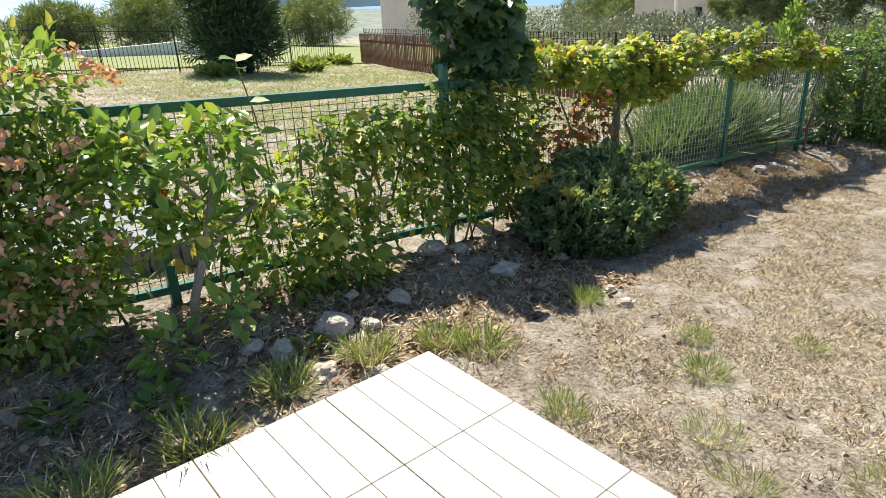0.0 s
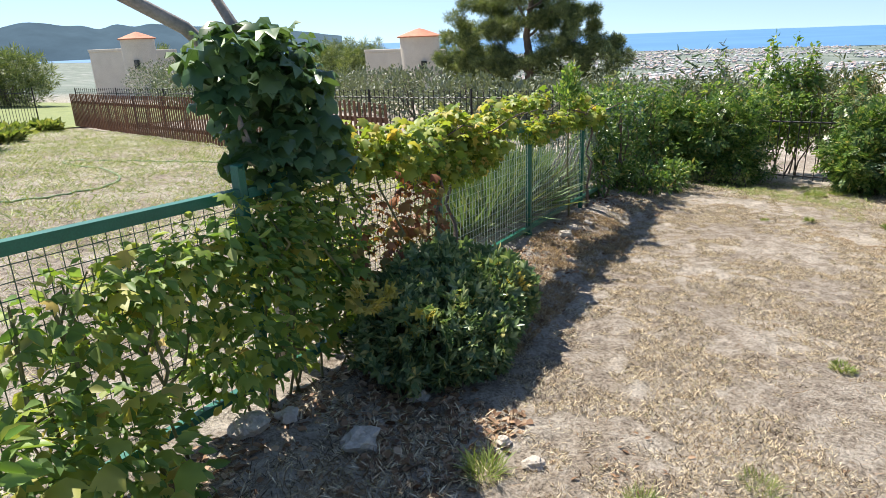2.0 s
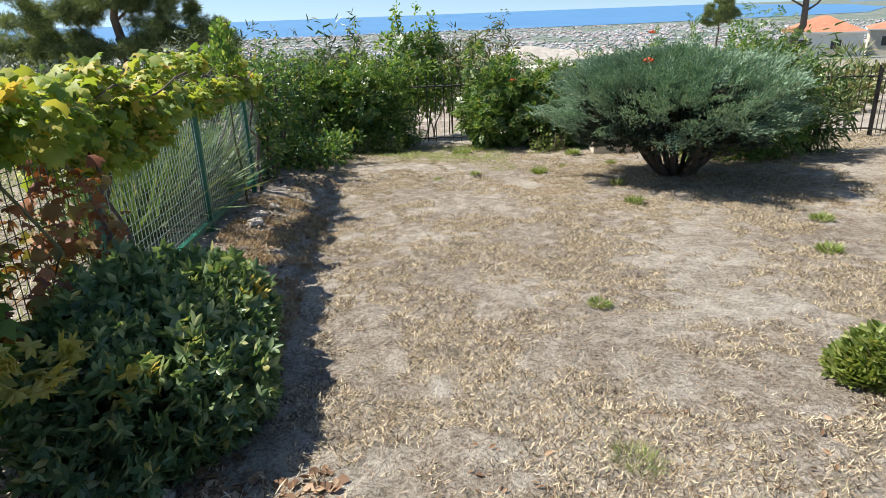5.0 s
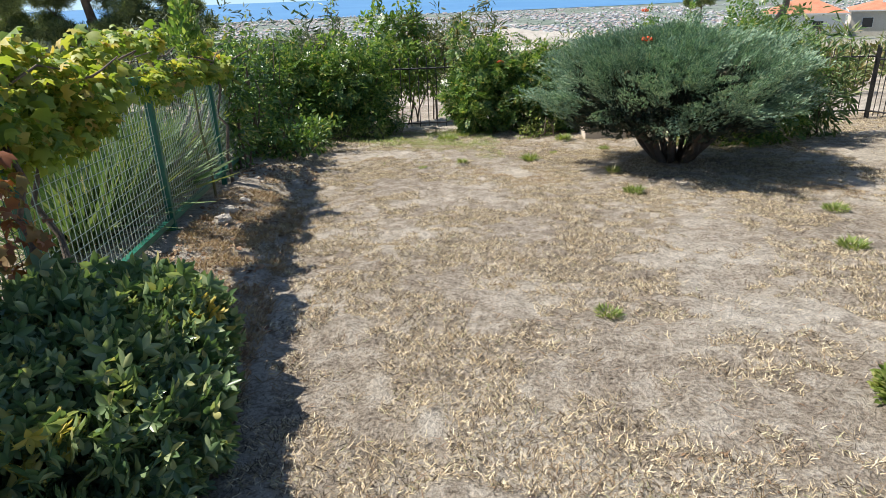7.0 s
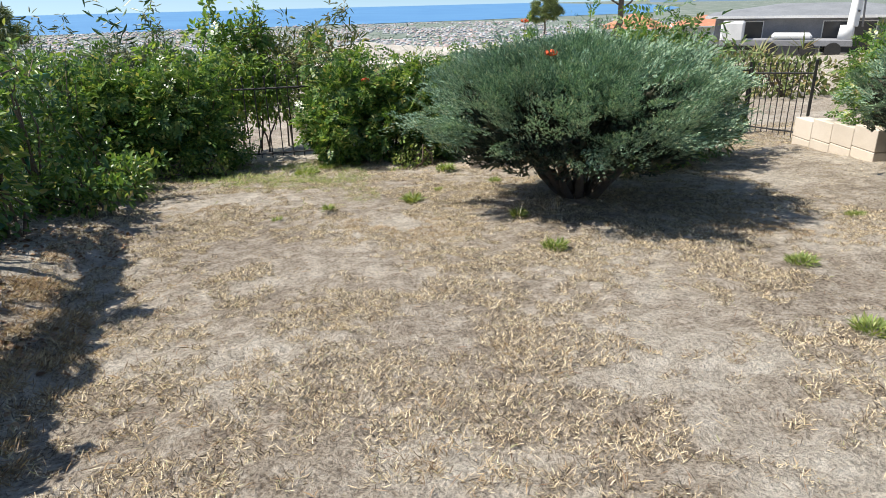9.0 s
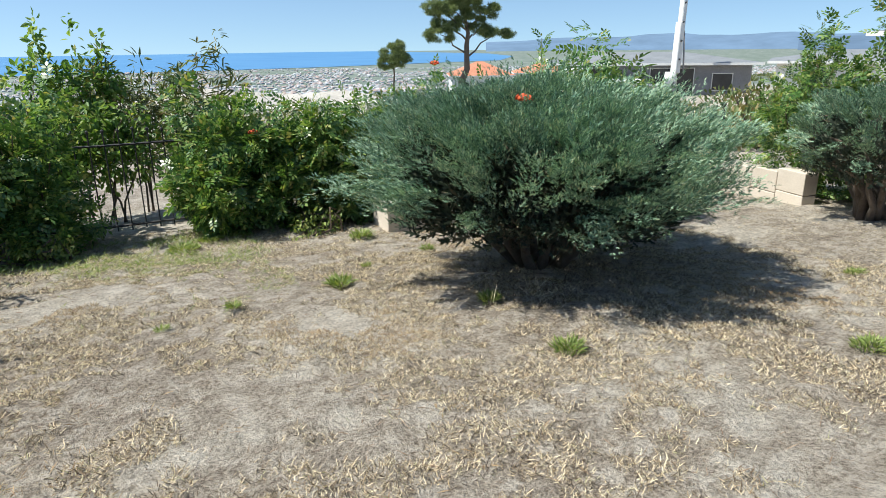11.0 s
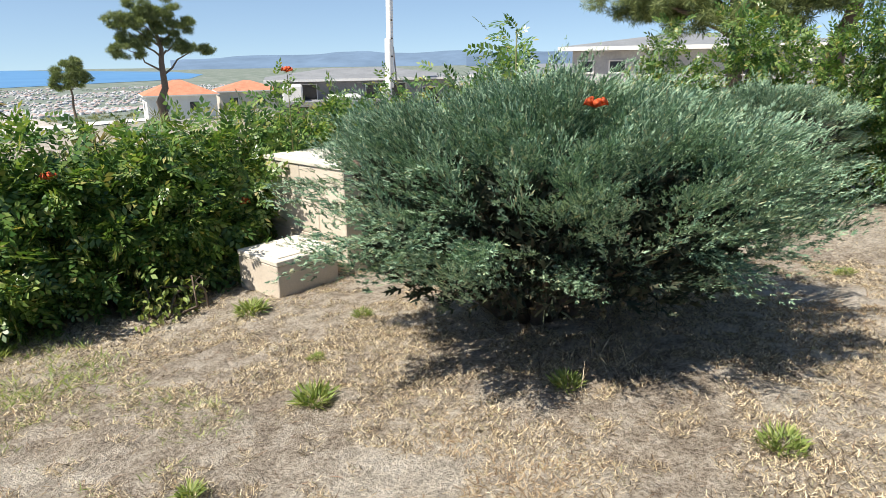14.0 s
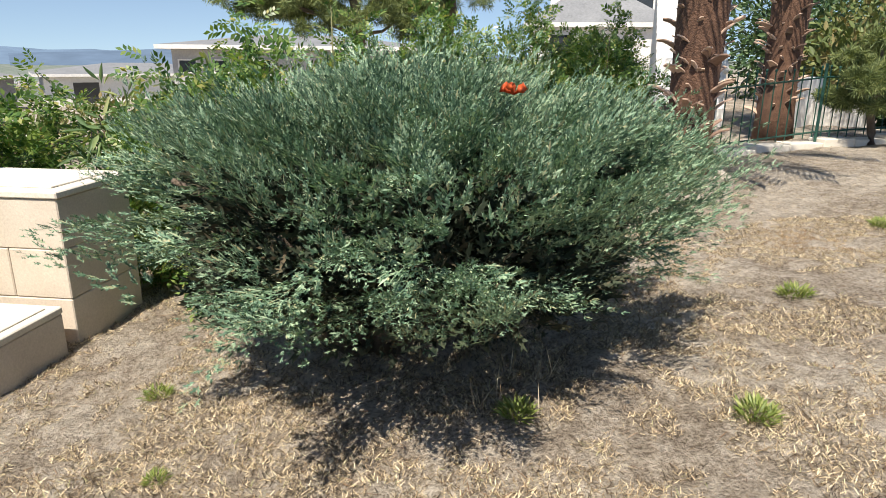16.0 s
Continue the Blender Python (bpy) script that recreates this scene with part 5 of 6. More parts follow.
# ---- neighbour's garden ----
def neighbour():
    f = thing("picket_fence", (-14, 10.5, gz(-14, 10.5)), "brown stained wooden picket fence", "fence")
    a, b = np.array((-21.0, 12.75)), np.array((-5.6, 8.1))
    n = 118
    ang = math.atan2(b[1] - a[1], b[0] - a[0])
    me = box("picket", -0.045, 0.045, -0.01, 0.01, 0.05, 1.12, M_WOOD, 0.004)
    for v in me.vertices:
        if v.co.z > 1.0:
            v.co.x *= 0.55
    for k in range(n + 1):
        p = a + (b - a) * k / n
        ob = new("picket", me)
        ob.parent = f
        ob.location = Vector((p[0], p[1], gz(*p))) - f.location
        ob.rotation_euler = (0, 0, ang)
    for h in (0.3, 0.85):
        v = []
        for s in (0, 1):
            p = a + (b - a) * s
            nrm = np.array((-math.sin(ang), math.cos(ang)))
            for o, dz in ((0.014, -0.04), (0.05, -0.04), (0.05, 0.04), (0.014, 0.04)):
                q = p + nrm * o
                v.append((q[0], q[1], gz(*p) + h + dz))
        part("rail", mesh_of("rail", v, [(0, 1, 2, 3), (7, 6, 5, 4), (0, 4, 5, 1), (1, 5, 6, 2), (2, 6, 7, 3), (3, 7, 4, 0)], M_WOOD), f)
    railing("iron_railing", (-17.2, 0.5), (-21.6, 11.9), 1.25, M_IRON, "black iron railing round the neighbouring garden", 0.13, 0.008)
    railing("iron_railing", (-21.5, 13.3), (-2.6, 10.35), 1.25, M_IRON, "black iron railing above the picket fence", 0.135, 0.008)
    rng = np.random.default_rng(71)
    t = grow("oleander", (-17.6, 6.4, gz(-17.6, 6.4)), "large dark oleander bush in the neighbouring garden", "shrub", LEAF_LONG, M_OLEANDER,
             [(-17.6, 6.4, 0.7, 1.3, 1.45, 0.8), (-17.6, 6.4, 1.6, 1.25, 1.3, 1.5), (-17.5, 6.8, 2.9, 1.2, 1.3, 1.3), (-17.4, 5.7, 2.4, 0.9, 0.9, 1.2)], 13000, 0.24, rng, 0.5, 0.5, 0.35, crown="leaves")
    part("branchwork", tubes("branchwork", [(wander((-17.6 + rng.uniform(-.3, .3), 6.4 + rng.uniform(-.3, .3), gz(-17.6, 6.4) - 0.05), (-17.6 + rng.uniform(-1, 1), 6.4 + rng.uniform(-1, 1), 2.4), 5, 0.06, rng), [0.05, 0.04, 0.03, 0.02, 0.01]) for k in range(8)], M_BARK, 5), t)
    p, d = in_blobs([(-17.0, 5.4, 3.0, 0.5, 0.6, 0.6)], 60, rng, 0.6)
    part("flowers", scatter("flowers", LEAF_ROUND, p, d, d + (0, 0, 0.5), 0.08, M_PETAL), t, "red flowers")
    for x, y in [(-16.4, 5.2), (-17.2, 8.3), (-19.5, 9.8), (-20.2, 11.2)]:
        tuft(x, y, 0.55, 0.4, 260, M_WEED, "green clump at the foot of the oleander", int(300 + x * 7 + y), LEAF, 0.6, "low_weeds", "neighbour plants")
    h = thing("garden_hose", (-9, 5, gz(-9, 5)), "pale green garden hose lying in loops on dry grass", "hose")
    pts = [(-10.6, 0.2), (-9.2, 1.7), (-8.3, 3.1), (-8.1, 4.2), (-8.5, 5.1), (-9.6, 5.8), (-11.4, 6.2), (-11.9, 6.6), (-10.8, 7.0), (-9.5, 7.3), (-8.6, 7.5), (-7.9, 7.2)]
    sm = []
    for i in range(len(pts) - 1):
        p0, p1, p2, p3 = [np.array(pts[min(max(i + j, 0), len(pts) - 1)]) for j in (-1, 0, 1, 2)]
        for u in np.linspace(0, 1, 8, endpoint=False):
            sm.append(0.5 * (2 * p1 + (p2 - p0) * u + (2 * p0 - 5 * p1 + 4 * p2 - p3) * u * u + (3 * p1 - p0 - 3 * p2 + p3) * u ** 3))
    part("tube", tubes("tube", [([(q[0], q[1], gz(*q) + 0.014) for q in sm], [0.014] * len(sm))], M_HOSE, 6), h)
    # grey boarded deck just behind the wire fence
    dk = thing("garden_deck", (-3.0, -1.4, gz(-3, -1.4)), "weathered blue-grey boarded deck behind the fence", "deck")
    for k in range(16):
        y = -3.1 + 0.165 * k
        part("board", box("board", -4.6, -2.15, y, y + 0.155, gz(-3.2, -1.6) - 0.05, gz(-3.2, -1.6) + 0.10 + 0.003 * (k % 3), M_GREYDECK, 0.004), dk)
    # reeds behind the mesh
    for k, (x, y, hgt, n) in enumerate([(-2.15, 3.9, 0.5, 320), (-2.15, 4.3, 0.62, 700), (-2.2, 4.9, 0.75, 900), (-2.3, 5.4, 0.7, 700), (-2.2, 5.9, 0.6, 560), (-2.2, 6.5, 0.6, 520)]):
        tuft(x, y, 0.36, hgt, int(1.2 * n), M_REED, "clump of upright grey-green reed-like shrub behind the wire mesh", 330 + k, join_shapes([sliver(0.020, 0.05)]), 0.22, "reed_clump", "reeds")
    s = thing("cane_bundle", (-1.95, 5.7, gz(-1.95, 5.7)), "weathered grey canes and planks leaning on the fence", "canes")
    for k in range(9):
        y = 5.2 + 0.14 * k
        part("cane", tubes("cane", [([(-2.0, y + 0.1, gz(-2, y) - 0.02), (-1.74, y, gz(-2, y) + 0.6 + 0.05 * (k % 3))], [0.016, 0.013])], M_GREYBARK, 6), s)
    # green lawn and kerb beyond the far railing
    lx, ly = np.meshgrid(np.linspace(-60, -20.5, 30), np.linspace(-14, 30, 34))
    k = np.arange(lx.size).reshape(lx.shape)
    g = new("lawn_far", arrays_mesh("lawn_far", np.stack([lx.ravel(), ly.ravel(), land(lx, ly).ravel() + 0.05], 1), np.stack([k[:-1, :-1].ravel(), k[:-1, 1:].ravel(), k[1:, 1:].ravel(), k[1:, :-1].ravel()], 1), M_LAWNGREEN))
    tagged(g, "watered green lawn beyond the far railing", "lawn", kind="structure")
    k2 = thing("garden_wall", (-29, 8, gz(-29, 8)), "long low white garden wall", "wall")
    part("wall", box("wall", -0.12, 0.12, -15, 9, gz(-29, 8) - 0.3, gz(-29, 8) + 0.55, M_WHITE, 0.01, Matrix.Translation((-29, 5, 0)) @ Matrix.Rotation(radians(18), 4, "Z")), k2)


def clods():
    rng = np.random.default_rng(55)
    bm = bmesh.new()
    bmesh.ops.create_icosphere(bm, subdivisions=1, radius=0.5)
    v = np.array([tuple(q.co) for q in bm.verts]) * (1, 0.8, 0.55) * rng.uniform(0.6, 1.3, (len(bm.verts), 1))
    f = np.array([[q.index for q in face.verts] for face in bm.faces])
    bm.free()
    n = 110
    y = rng.uniform(1.5, 5.9, n)
    x = -0.93 + 0.06 * np.sin(3 * y) - 0.10 * (y - 2.2) * (y > 2.2) * 0.5 + rng.normal(0, 0.06, n)
    s = 0.010 + 0.035 * rng.random(n) ** 2
    p = np.stack([x, y, land(x, y) - 0.1 * s], 1)
    a = rng.uniform(0, 6.28, len(x))
    stuff("soil_clods", scatter("soil_clods", (v, f), p, np.stack([np.cos(a), np.sin(a), 0 * a], 1), np.tile((0, 0, 1.0), (len(x), 1)), s, M_CLOD), "dry clods of dug earth along the bed edge", "soil")


lawn_cover()
clods()
weeds()
rocks()
hedge()
stone_blocks()
low_wall()
railing("iron_railing", (-2.6, 10.3), (7.35, 9.35), 1.04, M_IRON, "black iron railing at the end of the lawn", 0.133, 0.007)
railing("iron_railing", (7.35, 9.3), (7.1, 8.0), 1.0, M_IRON, "black iron railing on the side of the lawn", 0.125, 0.007)
neighbour()
juniper(6.32, 5.75, 0.98, 1.25, 260, 8, "smaller blue-green juniper beside the low wall")


# ---- trees in the distance ----
def pine(x, y, base, crowns, trunk_r, n, size, label, seed, limbs=True, mat=M_PINE, name="pine_tree"):
    """A pine: trunk, limbs and a crown of needle clusters in uneven tufts (dx, dy, z, rx, ry, rz)."""
    rng = np.random.default_rng(seed)
    t = thing(name, (x, y, base), label, "tree", "pines")
    top = max(c[2] for c in crowns)
    mid = wander((x, y, base), (x + rng.uniform(-.3, .3), y, top), 7, trunk_r * 0.6, rng)
    lines = [(mid, list(np.linspace(trunk_r, trunk_r * 0.25, 7)))]
    blobs = []
    for dx, dy, z, rx, ry, rz in crowns:
        c = np.array((x + dx, y + dy, z))
        s = np.array((mid[3][0], mid[3][1], max(base + 0.5, z - abs(dx) * 0.5 - rz * 0.6)))
        if limbs:
            lines.append((wander(s, c, 5, trunk_r * 0.4, rng), list(np.linspace(trunk_r * 0.26, trunk_r * 0.08, 5))))
        for k in range(18):
            d = unit(rng.normal(0, 1, (1, 3)))[0]
            blobs.append((*(c + d * np.array((rx, ry, rz)) * 0.8), rx * 0.26, ry * 0.26, rz * 0.22))
    part("trunk", tubes("trunk", lines, M_BARK, 7), t)
    p, d = in_blobs(blobs, n, rng, 0.15)
    part("crown", scatter("crown", NEEDLES, p, d + (0, 0, 0.5) + rng.normal(0, 0.4, p.shape), d + rng.normal(0, 0.7, p.shape), size * rng.uniform(0.7, 1.4, n), mat), t)


def far_trees():
    pine(-14.2, 38, gz(-13, 38), [(-3.2, 0, 2.2, 2.4, 2.2, 2.0), (-1.2, 0, 4.2, 2.6, 2.4, 2.0), (1.6, 0.5, 3.4, 2.4, 2.2, 2.0), (3.4, 0, 1.6, 1.7, 2, 1.6), (0, -0.5, 1.2, 3.2, 2.4, 1.6), (0.5, 0, 6.0, 2.2, 2, 1.6), (4.6, 0, 0.4, 1.6, 2, 1.5), (-4.8, 0, 1.0, 1.8, 2, 1.8), (2.2, 0, 5.0, 1.8, 2, 1.5), (-2.6, 0, 0.0, 2.2, 2, 1.2), (2.6, 0, -0.2, 2.0, 2, 1.2), (0, 0, -0.6, 2.4, 2, 1.0)], 0.35, 17000, 0.30, "broad dark green pine on the slope beyond the hedge", 91)
    pine(49.4, 95.5, gz(49, 95), [(0, 0, -0.2, 2.4, 2, 1.7), (-1.2, 0, -1.2, 1.6, 1.5, 1.1), (1.4, 0, -0.9, 1.6, 1.5, 1.2), (0.6, 0, 1.1, 1.5, 1.4, 0.9)], 0.22, 2400, 0.40, "small rounded pine standing above the plain", 92)
    pine(46, 71, gz(46, 71), [(-3.4, 0, 2.4, 2.0, 1.8, 0.9), (-2.6, 0, 3.6, 2.2, 1.8, 0.9), (4.8, 0, 2.5, 2.6, 1.8, 0.6), (-1.6, 0, 5.0, 2.8, 2, 1.2), (2.6, 0, 5.2, 2.8, 2, 1.2), (0, 0, 7.0, 3.2, 2.2, 1.3), (-4.0, 0, 5.4, 1.8, 1.4, 0.8), (2.2, 0, 3.2, 1.6, 1.4, 0.7)], 0.5, 7000, 0.38, "tall umbrella pine with a bare dark trunk", 93)
    pine(16.4, 7.6, gz(16, 7.6), [(-0.5, 2.2, 2.5, 1.3, 1.4, 0.75), (-0.3, -2.0, 2.6, 1.3, 1.4, 0.7), (-0.8, -0.4, 2.4, 1.5, 1.4, 0.8), (-0.6, 1.2, 2.1, 1.1, 1.0, 0.6), (-0.4, -1.2, 2.0, 1.0, 1.0, 0.5), (0.3, 2.0, 3.2, 1.5, 1.5, 0.9), (0.3, 0.2, 3.3, 1.7, 1.6, 0.8), (0.6, 1.6, 2.8, 1.5, 1.3, 0.9), (1.5, -1.4, 3.2, 1.6, 1.5, 0.9), (0, 0, 4.2, 2.4, 2.2, 1.1)], 0.22, 15000, 0.16, "dark pine with drooping needles behind the hedge", 94)
    pine(16.9, 5.3, gz(16.9, 5.3), [(0, 0, 4.2, 1.8, 1.6, 1.0), (0.4, -1.2, 3.3, 1.2, 1.1, 0.7), (0, 0.9, 2.7, 1.1, 0.9, 0.6)], 0.28, 5000, 0.2, "pine with a thick dark trunk behind the hedge", 95)
    pine(8.0, 0.30, gz(8, 0.3), [(0, 0, 0.75, 0.75, 0.75, 0.36), (0.2, -0.3, 1.25, 0.75, 0.75, 0.36), (-0.2, -0.7, 0.9, 0.7, 0.7, 0.36)], 0.06, 5200, 0.10, "low spreading young conifer beside the railing", 96, mat=M_PINE, name="young_conifer")
    rng = np.random.default_rng(97)

    def scrub(x, y, top, r, n, mat, shape, size, label, name="scrub_bush"):
        z = gz(x, y)
        h = top - z
        t = grow(name, (x, y, z), label, "shrub", shape, mat, [(x, y, z + h * 0.45, r, r, h * 0.5), (x + 0.4 * r, y, z + h * 0.65, r * 0.6, r * 0.6, h * 0.36), (x - 0.5 * r, y, z + h * 0.5, r * 0.55, r * 0.6, h * 0.42)], n, size, rng, 0.2, 0.6, 0.4, "hillside scrub", "leaves")
        part("branchwork", tubes("branchwork", [(wander((x, y, z - 0.05), (x + rng.uniform(-r, r) * .7, y, z + h * 0.8), 4, 0.05, rng), [0.05, 0.04, 0.03, 0.01]) for k in range(5)], M_BARK, 5), t)

    olive, green = "silvery olive tree on the hillside", "green scrub bush on the hillside"
    for x, y, top, r in [(-9.5, 19, 0.55, 1.6), (-7.0, 20, 0.45, 1.7), (-12.5, 21, 0.75, 1.7), (-4.5, 18, 0.45, 1.5), (-16, 24, 0.6, 2.0), (-2.0, 19, 0.5, 1.6), (1.0, 21, 0.35, 1.6), (-20, 27, 0.5, 2.2), (-24, 24, 0.8, 2.0), (-28, 25, 0.9, 2.2), (-33, 28, 0.9, 2.4), (-6.5, 15.5, 0.42, 1.1), (-30, 34, 0.7, 2.5), (-40, 32, 1.0, 2.6)]:
        scrub(x, y, top, r, 2000, M_OLIVE, LEAF, 0.16, olive, "olive_tree")
    for x, y, top, r in [(3.2, 17, -0.15, 1.4), (5.5, 16, -0.35, 1.4), (8, 17, -0.5, 1.4), (4.0, 13.5, -0.1, 1.0), (6.5, 13, -0.25, 1.0), (9.5, 13.5, -0.25, 1.0), (11, 16, -0.3, 1.5), (13, 14, -0.15, 1.3), (15, 18, -0.4, 1.6), (12, 10.5, 0.1, 1.1), (14.5, 11, 0.25, 1.3), (17, 14, 0.1, 1.5)]:
        scrub(x, y, top, r, 800, M_SCRUB, LEAF, 0.16, green)
    for x, y, top, r in [(-36, 52, 1.6, 2.6), (-41, 55, 1.9, 2.6), (-31, 58, 1.2, 2.4), (-46, 58, 1.6, 2.8), (-26, 55, 0.9, 2.6), (-62, 50, 2.0, 3), (-40, 6, 2.2, 2.6), (-41, 11, 2.6, 2.8), (-42, 17, 2.4, 3.0), (-39, 0.5, 2.2, 2.6), (-43, 23, 2.0, 3.0), (-38, -6, 2.6, 2.8)]:
        scrub(x, y, top, r, 900, M_PINE, NEEDLES, 0.55, "dark green trees behind the villas", "far_tree")


# ---- spoil heaps on the plain ----
def spoil():
    t = thing("spoil_heap", (42, 148, gz(42, 148)), "long pale heap of dumped white earth", "earth heap")
    n, m = 60, 14
    verts, faces = [], []
    for j in range(m):
        for i in range(n):
            x, y = 6 + 66 * i / (n - 1), 138 + 26 * j / (m - 1)
            u, v = i / (n - 1), j / (m - 1)
            hump = 0.35 + 0.75 * float(value_noise(x, y * 0.3, 7.0, 31)) + 0.2 * float(value_noise(x, y, 2.5, 32))
            h = 3.9 * hump * math.sin(math.pi * min(1, v * 1.15)) ** 0.8 * math.sin(math.pi * u) ** 0.35 + 0.5 * noise.noise((x * 0.4, y * 0.4, 3))
            verts.append((x, y, gz(x, y) - 0.3 + max(0, h)))
    for j in range(m - 1):
        for i in range(n - 1):
            a = j * n + i
            faces.append((a, a + 1, a + n + 1, a + n))
    part("mound", mesh_of("mound", verts, faces, M_SPOIL, True), t)
    g = new("bare_ground", mesh_of("bare_ground", [(x, y, gz(x, y) + 0.08) for x, y in [(10, 104), (36, 96), (62, 92), (78, 120), (76, 140), (14, 142)]], [tuple(range(6))], M_CHALK))
    tagged(g, "bare white earth round the spoil heaps", "bare ground", kind="structure")


# ---- houses ----
def house(name, at, yaw, w, d, h, roof_h, wall_mat, roof_mat, windows, label, over=0.5, flat=0.0):
    """A house: wall box, hipped roof with eaves and windows (side, along, z, width, height); its front faces -y before yaw."""
    m = Matrix.Translation(at) @ Matrix.Rotation(radians(yaw), 4, "Z")
    t = thing(name, at, label, "house", "houses")
    part("wall", box("wall", -w / 2, w / 2, -d / 2, d / 2, -4, h, wall_mat, 0.02, m), t)
    e = over
    v = [(-w / 2 - e, -d / 2 - e, h), (w / 2 + e, -d / 2 - e, h), (w / 2 + e, d / 2 + e, h), (-w / 2 - e, d / 2 + e, h)]
    v += [(a, b, h + 0.18) for a, b, _ in v]
    k = min(w, d) / 2 * (1 - flat)
    v += [(-w / 2 + k, -d / 2 + k, h + 0.18 + roof_h), (w / 2 - k, -d / 2 + k, h + 0.18 + roof_h), (w / 2 - k, d / 2 - k + 0.01, h + 0.18 + roof_h), (-w / 2 + k, d / 2 - k + 0.01, h + 0.18 + roof_h)]
    f = [(3, 2, 1, 0), (0, 1, 5, 4), (1, 2, 6, 5), (2, 3, 7, 6), (3, 0, 4, 7)]
    me = mesh_of("eaves", v[:8], f, M_WHITE)
    me.transform(m)
    part("eave_board", me, t, "white eaves board")
    me = mesh_of("roof", v[4:], [(0, 1, 5, 4), (1, 2, 6, 5), (2, 3, 7, 6), (3, 0, 4, 7), (4, 5, 6, 7)], roof_mat)
    me.transform(m)
    part("roof", me, t)
    for side, along, z, ww, hh in windows:
        if side == "front":
            x0, x1, y0, y1 = along - ww / 2, along + ww / 2, -d / 2 - 0.03, -d / 2 + 0.1
        else:
            x0, x1, y0, y1 = -w / 2 - 0.03, -w / 2 + 0.1, along - ww / 2, along + ww / 2
        wd = part("window", box("window", x0, x1, y0, y1, z, z + hh, M_GLASS, 0.0, m), t)
        fr = []
        for a0, a1, b0, b1 in ((-0.06, ww + 0.06, -0.06, 0.0), (-0.06, ww + 0.06, hh, hh + 0.06), (-0.06, 0.0, 0.0, hh), (ww, ww + 0.06, 0.0, hh)):
            fr.append(box_data(x0 + a0, x0 + a1, y0 - 0.04, y0 + 0.05, z + b0, z + b1) if side == "front" else box_data(x0 - 0.04, x0 + 0.05, y0 + a0, y0 + a1, z + b0, z + b1))
        bm = bmesh.new()
        for q in fr:
            tmp = bpy.data.meshes.new("f")
            q.to_mesh(tmp)
            q.free()
            bm.from_mesh(tmp)
        me = bpy.data.meshes.new("frame")
        bm.to_mesh(me)
        bm.free()
        me.materials.append(M_WHITE)
        me.transform(m)
        ob = new("frame", me)
        ob.parent = wd
        me.transform(Matrix.Translation(-Vector(at)))
    return t


def villa_tower(x, y, z0, z_wing, z_eave, z_top, r, wing, label):
    t = thing("villa", (x, y, gz(x, y)), label, "house", "houses")
    n = 20
    ring = lambda rr, z: [(x + rr * math.cos(2 * math.pi * k / n), y + rr * math.sin(2 * math.pi * k / n), z) for k in range(n)]
    v = ring(r, z0) + ring(r, z_eave)
    part("tower", mesh_of("tower", v, [(k, (k + 1) % n, n + (k + 1) % n, n + k) for k in range(n)], M_CREAMWALL, True), t)
    v = ring(r * 1.12, z_eave - 0.05) + ring(r * 1.14, z_eave + 0.05) + ring(r * 0.25, z_top) + [(x, y, z_top + 0.1)]
    f = [(j * n + k, j * n + (k + 1) % n, (j + 1) * n + (k + 1) % n, (j + 1) * n + k) for j in range(2) for k in range(n)] + [(2 * n + k, 2 * n + (k + 1) % n, 3 * n) for k in range(n)]
    f.append(tuple(range(n))[::-1])
    part("roof", mesh_of("roof", v, f, M_ROOFRED), t, "terracotta tiled cone roof")
    part("wing", box("wing", x + wing[0], x + wing[1], y - 1.0, y + 4, z0, z_wing, M_CREAMWALL, 0.03), t)
    part("parapet", box("parapet", x + wing[0] - 0.05, x + wing[1] + 0.05, y - 1.06, y - 0.8, z_wing + 0.002, z_wing + 0.25, M_CREAMWALL, 0.03), t)
    w = part("window", box("window", x + r * 0.55, x + r * 0.55 + 0.4, y - r * 0.86 - 0.1, y - r * 0.86 + 0.2, z_wing - 1.6, z_wing - 0.8, M_GLASS), t)


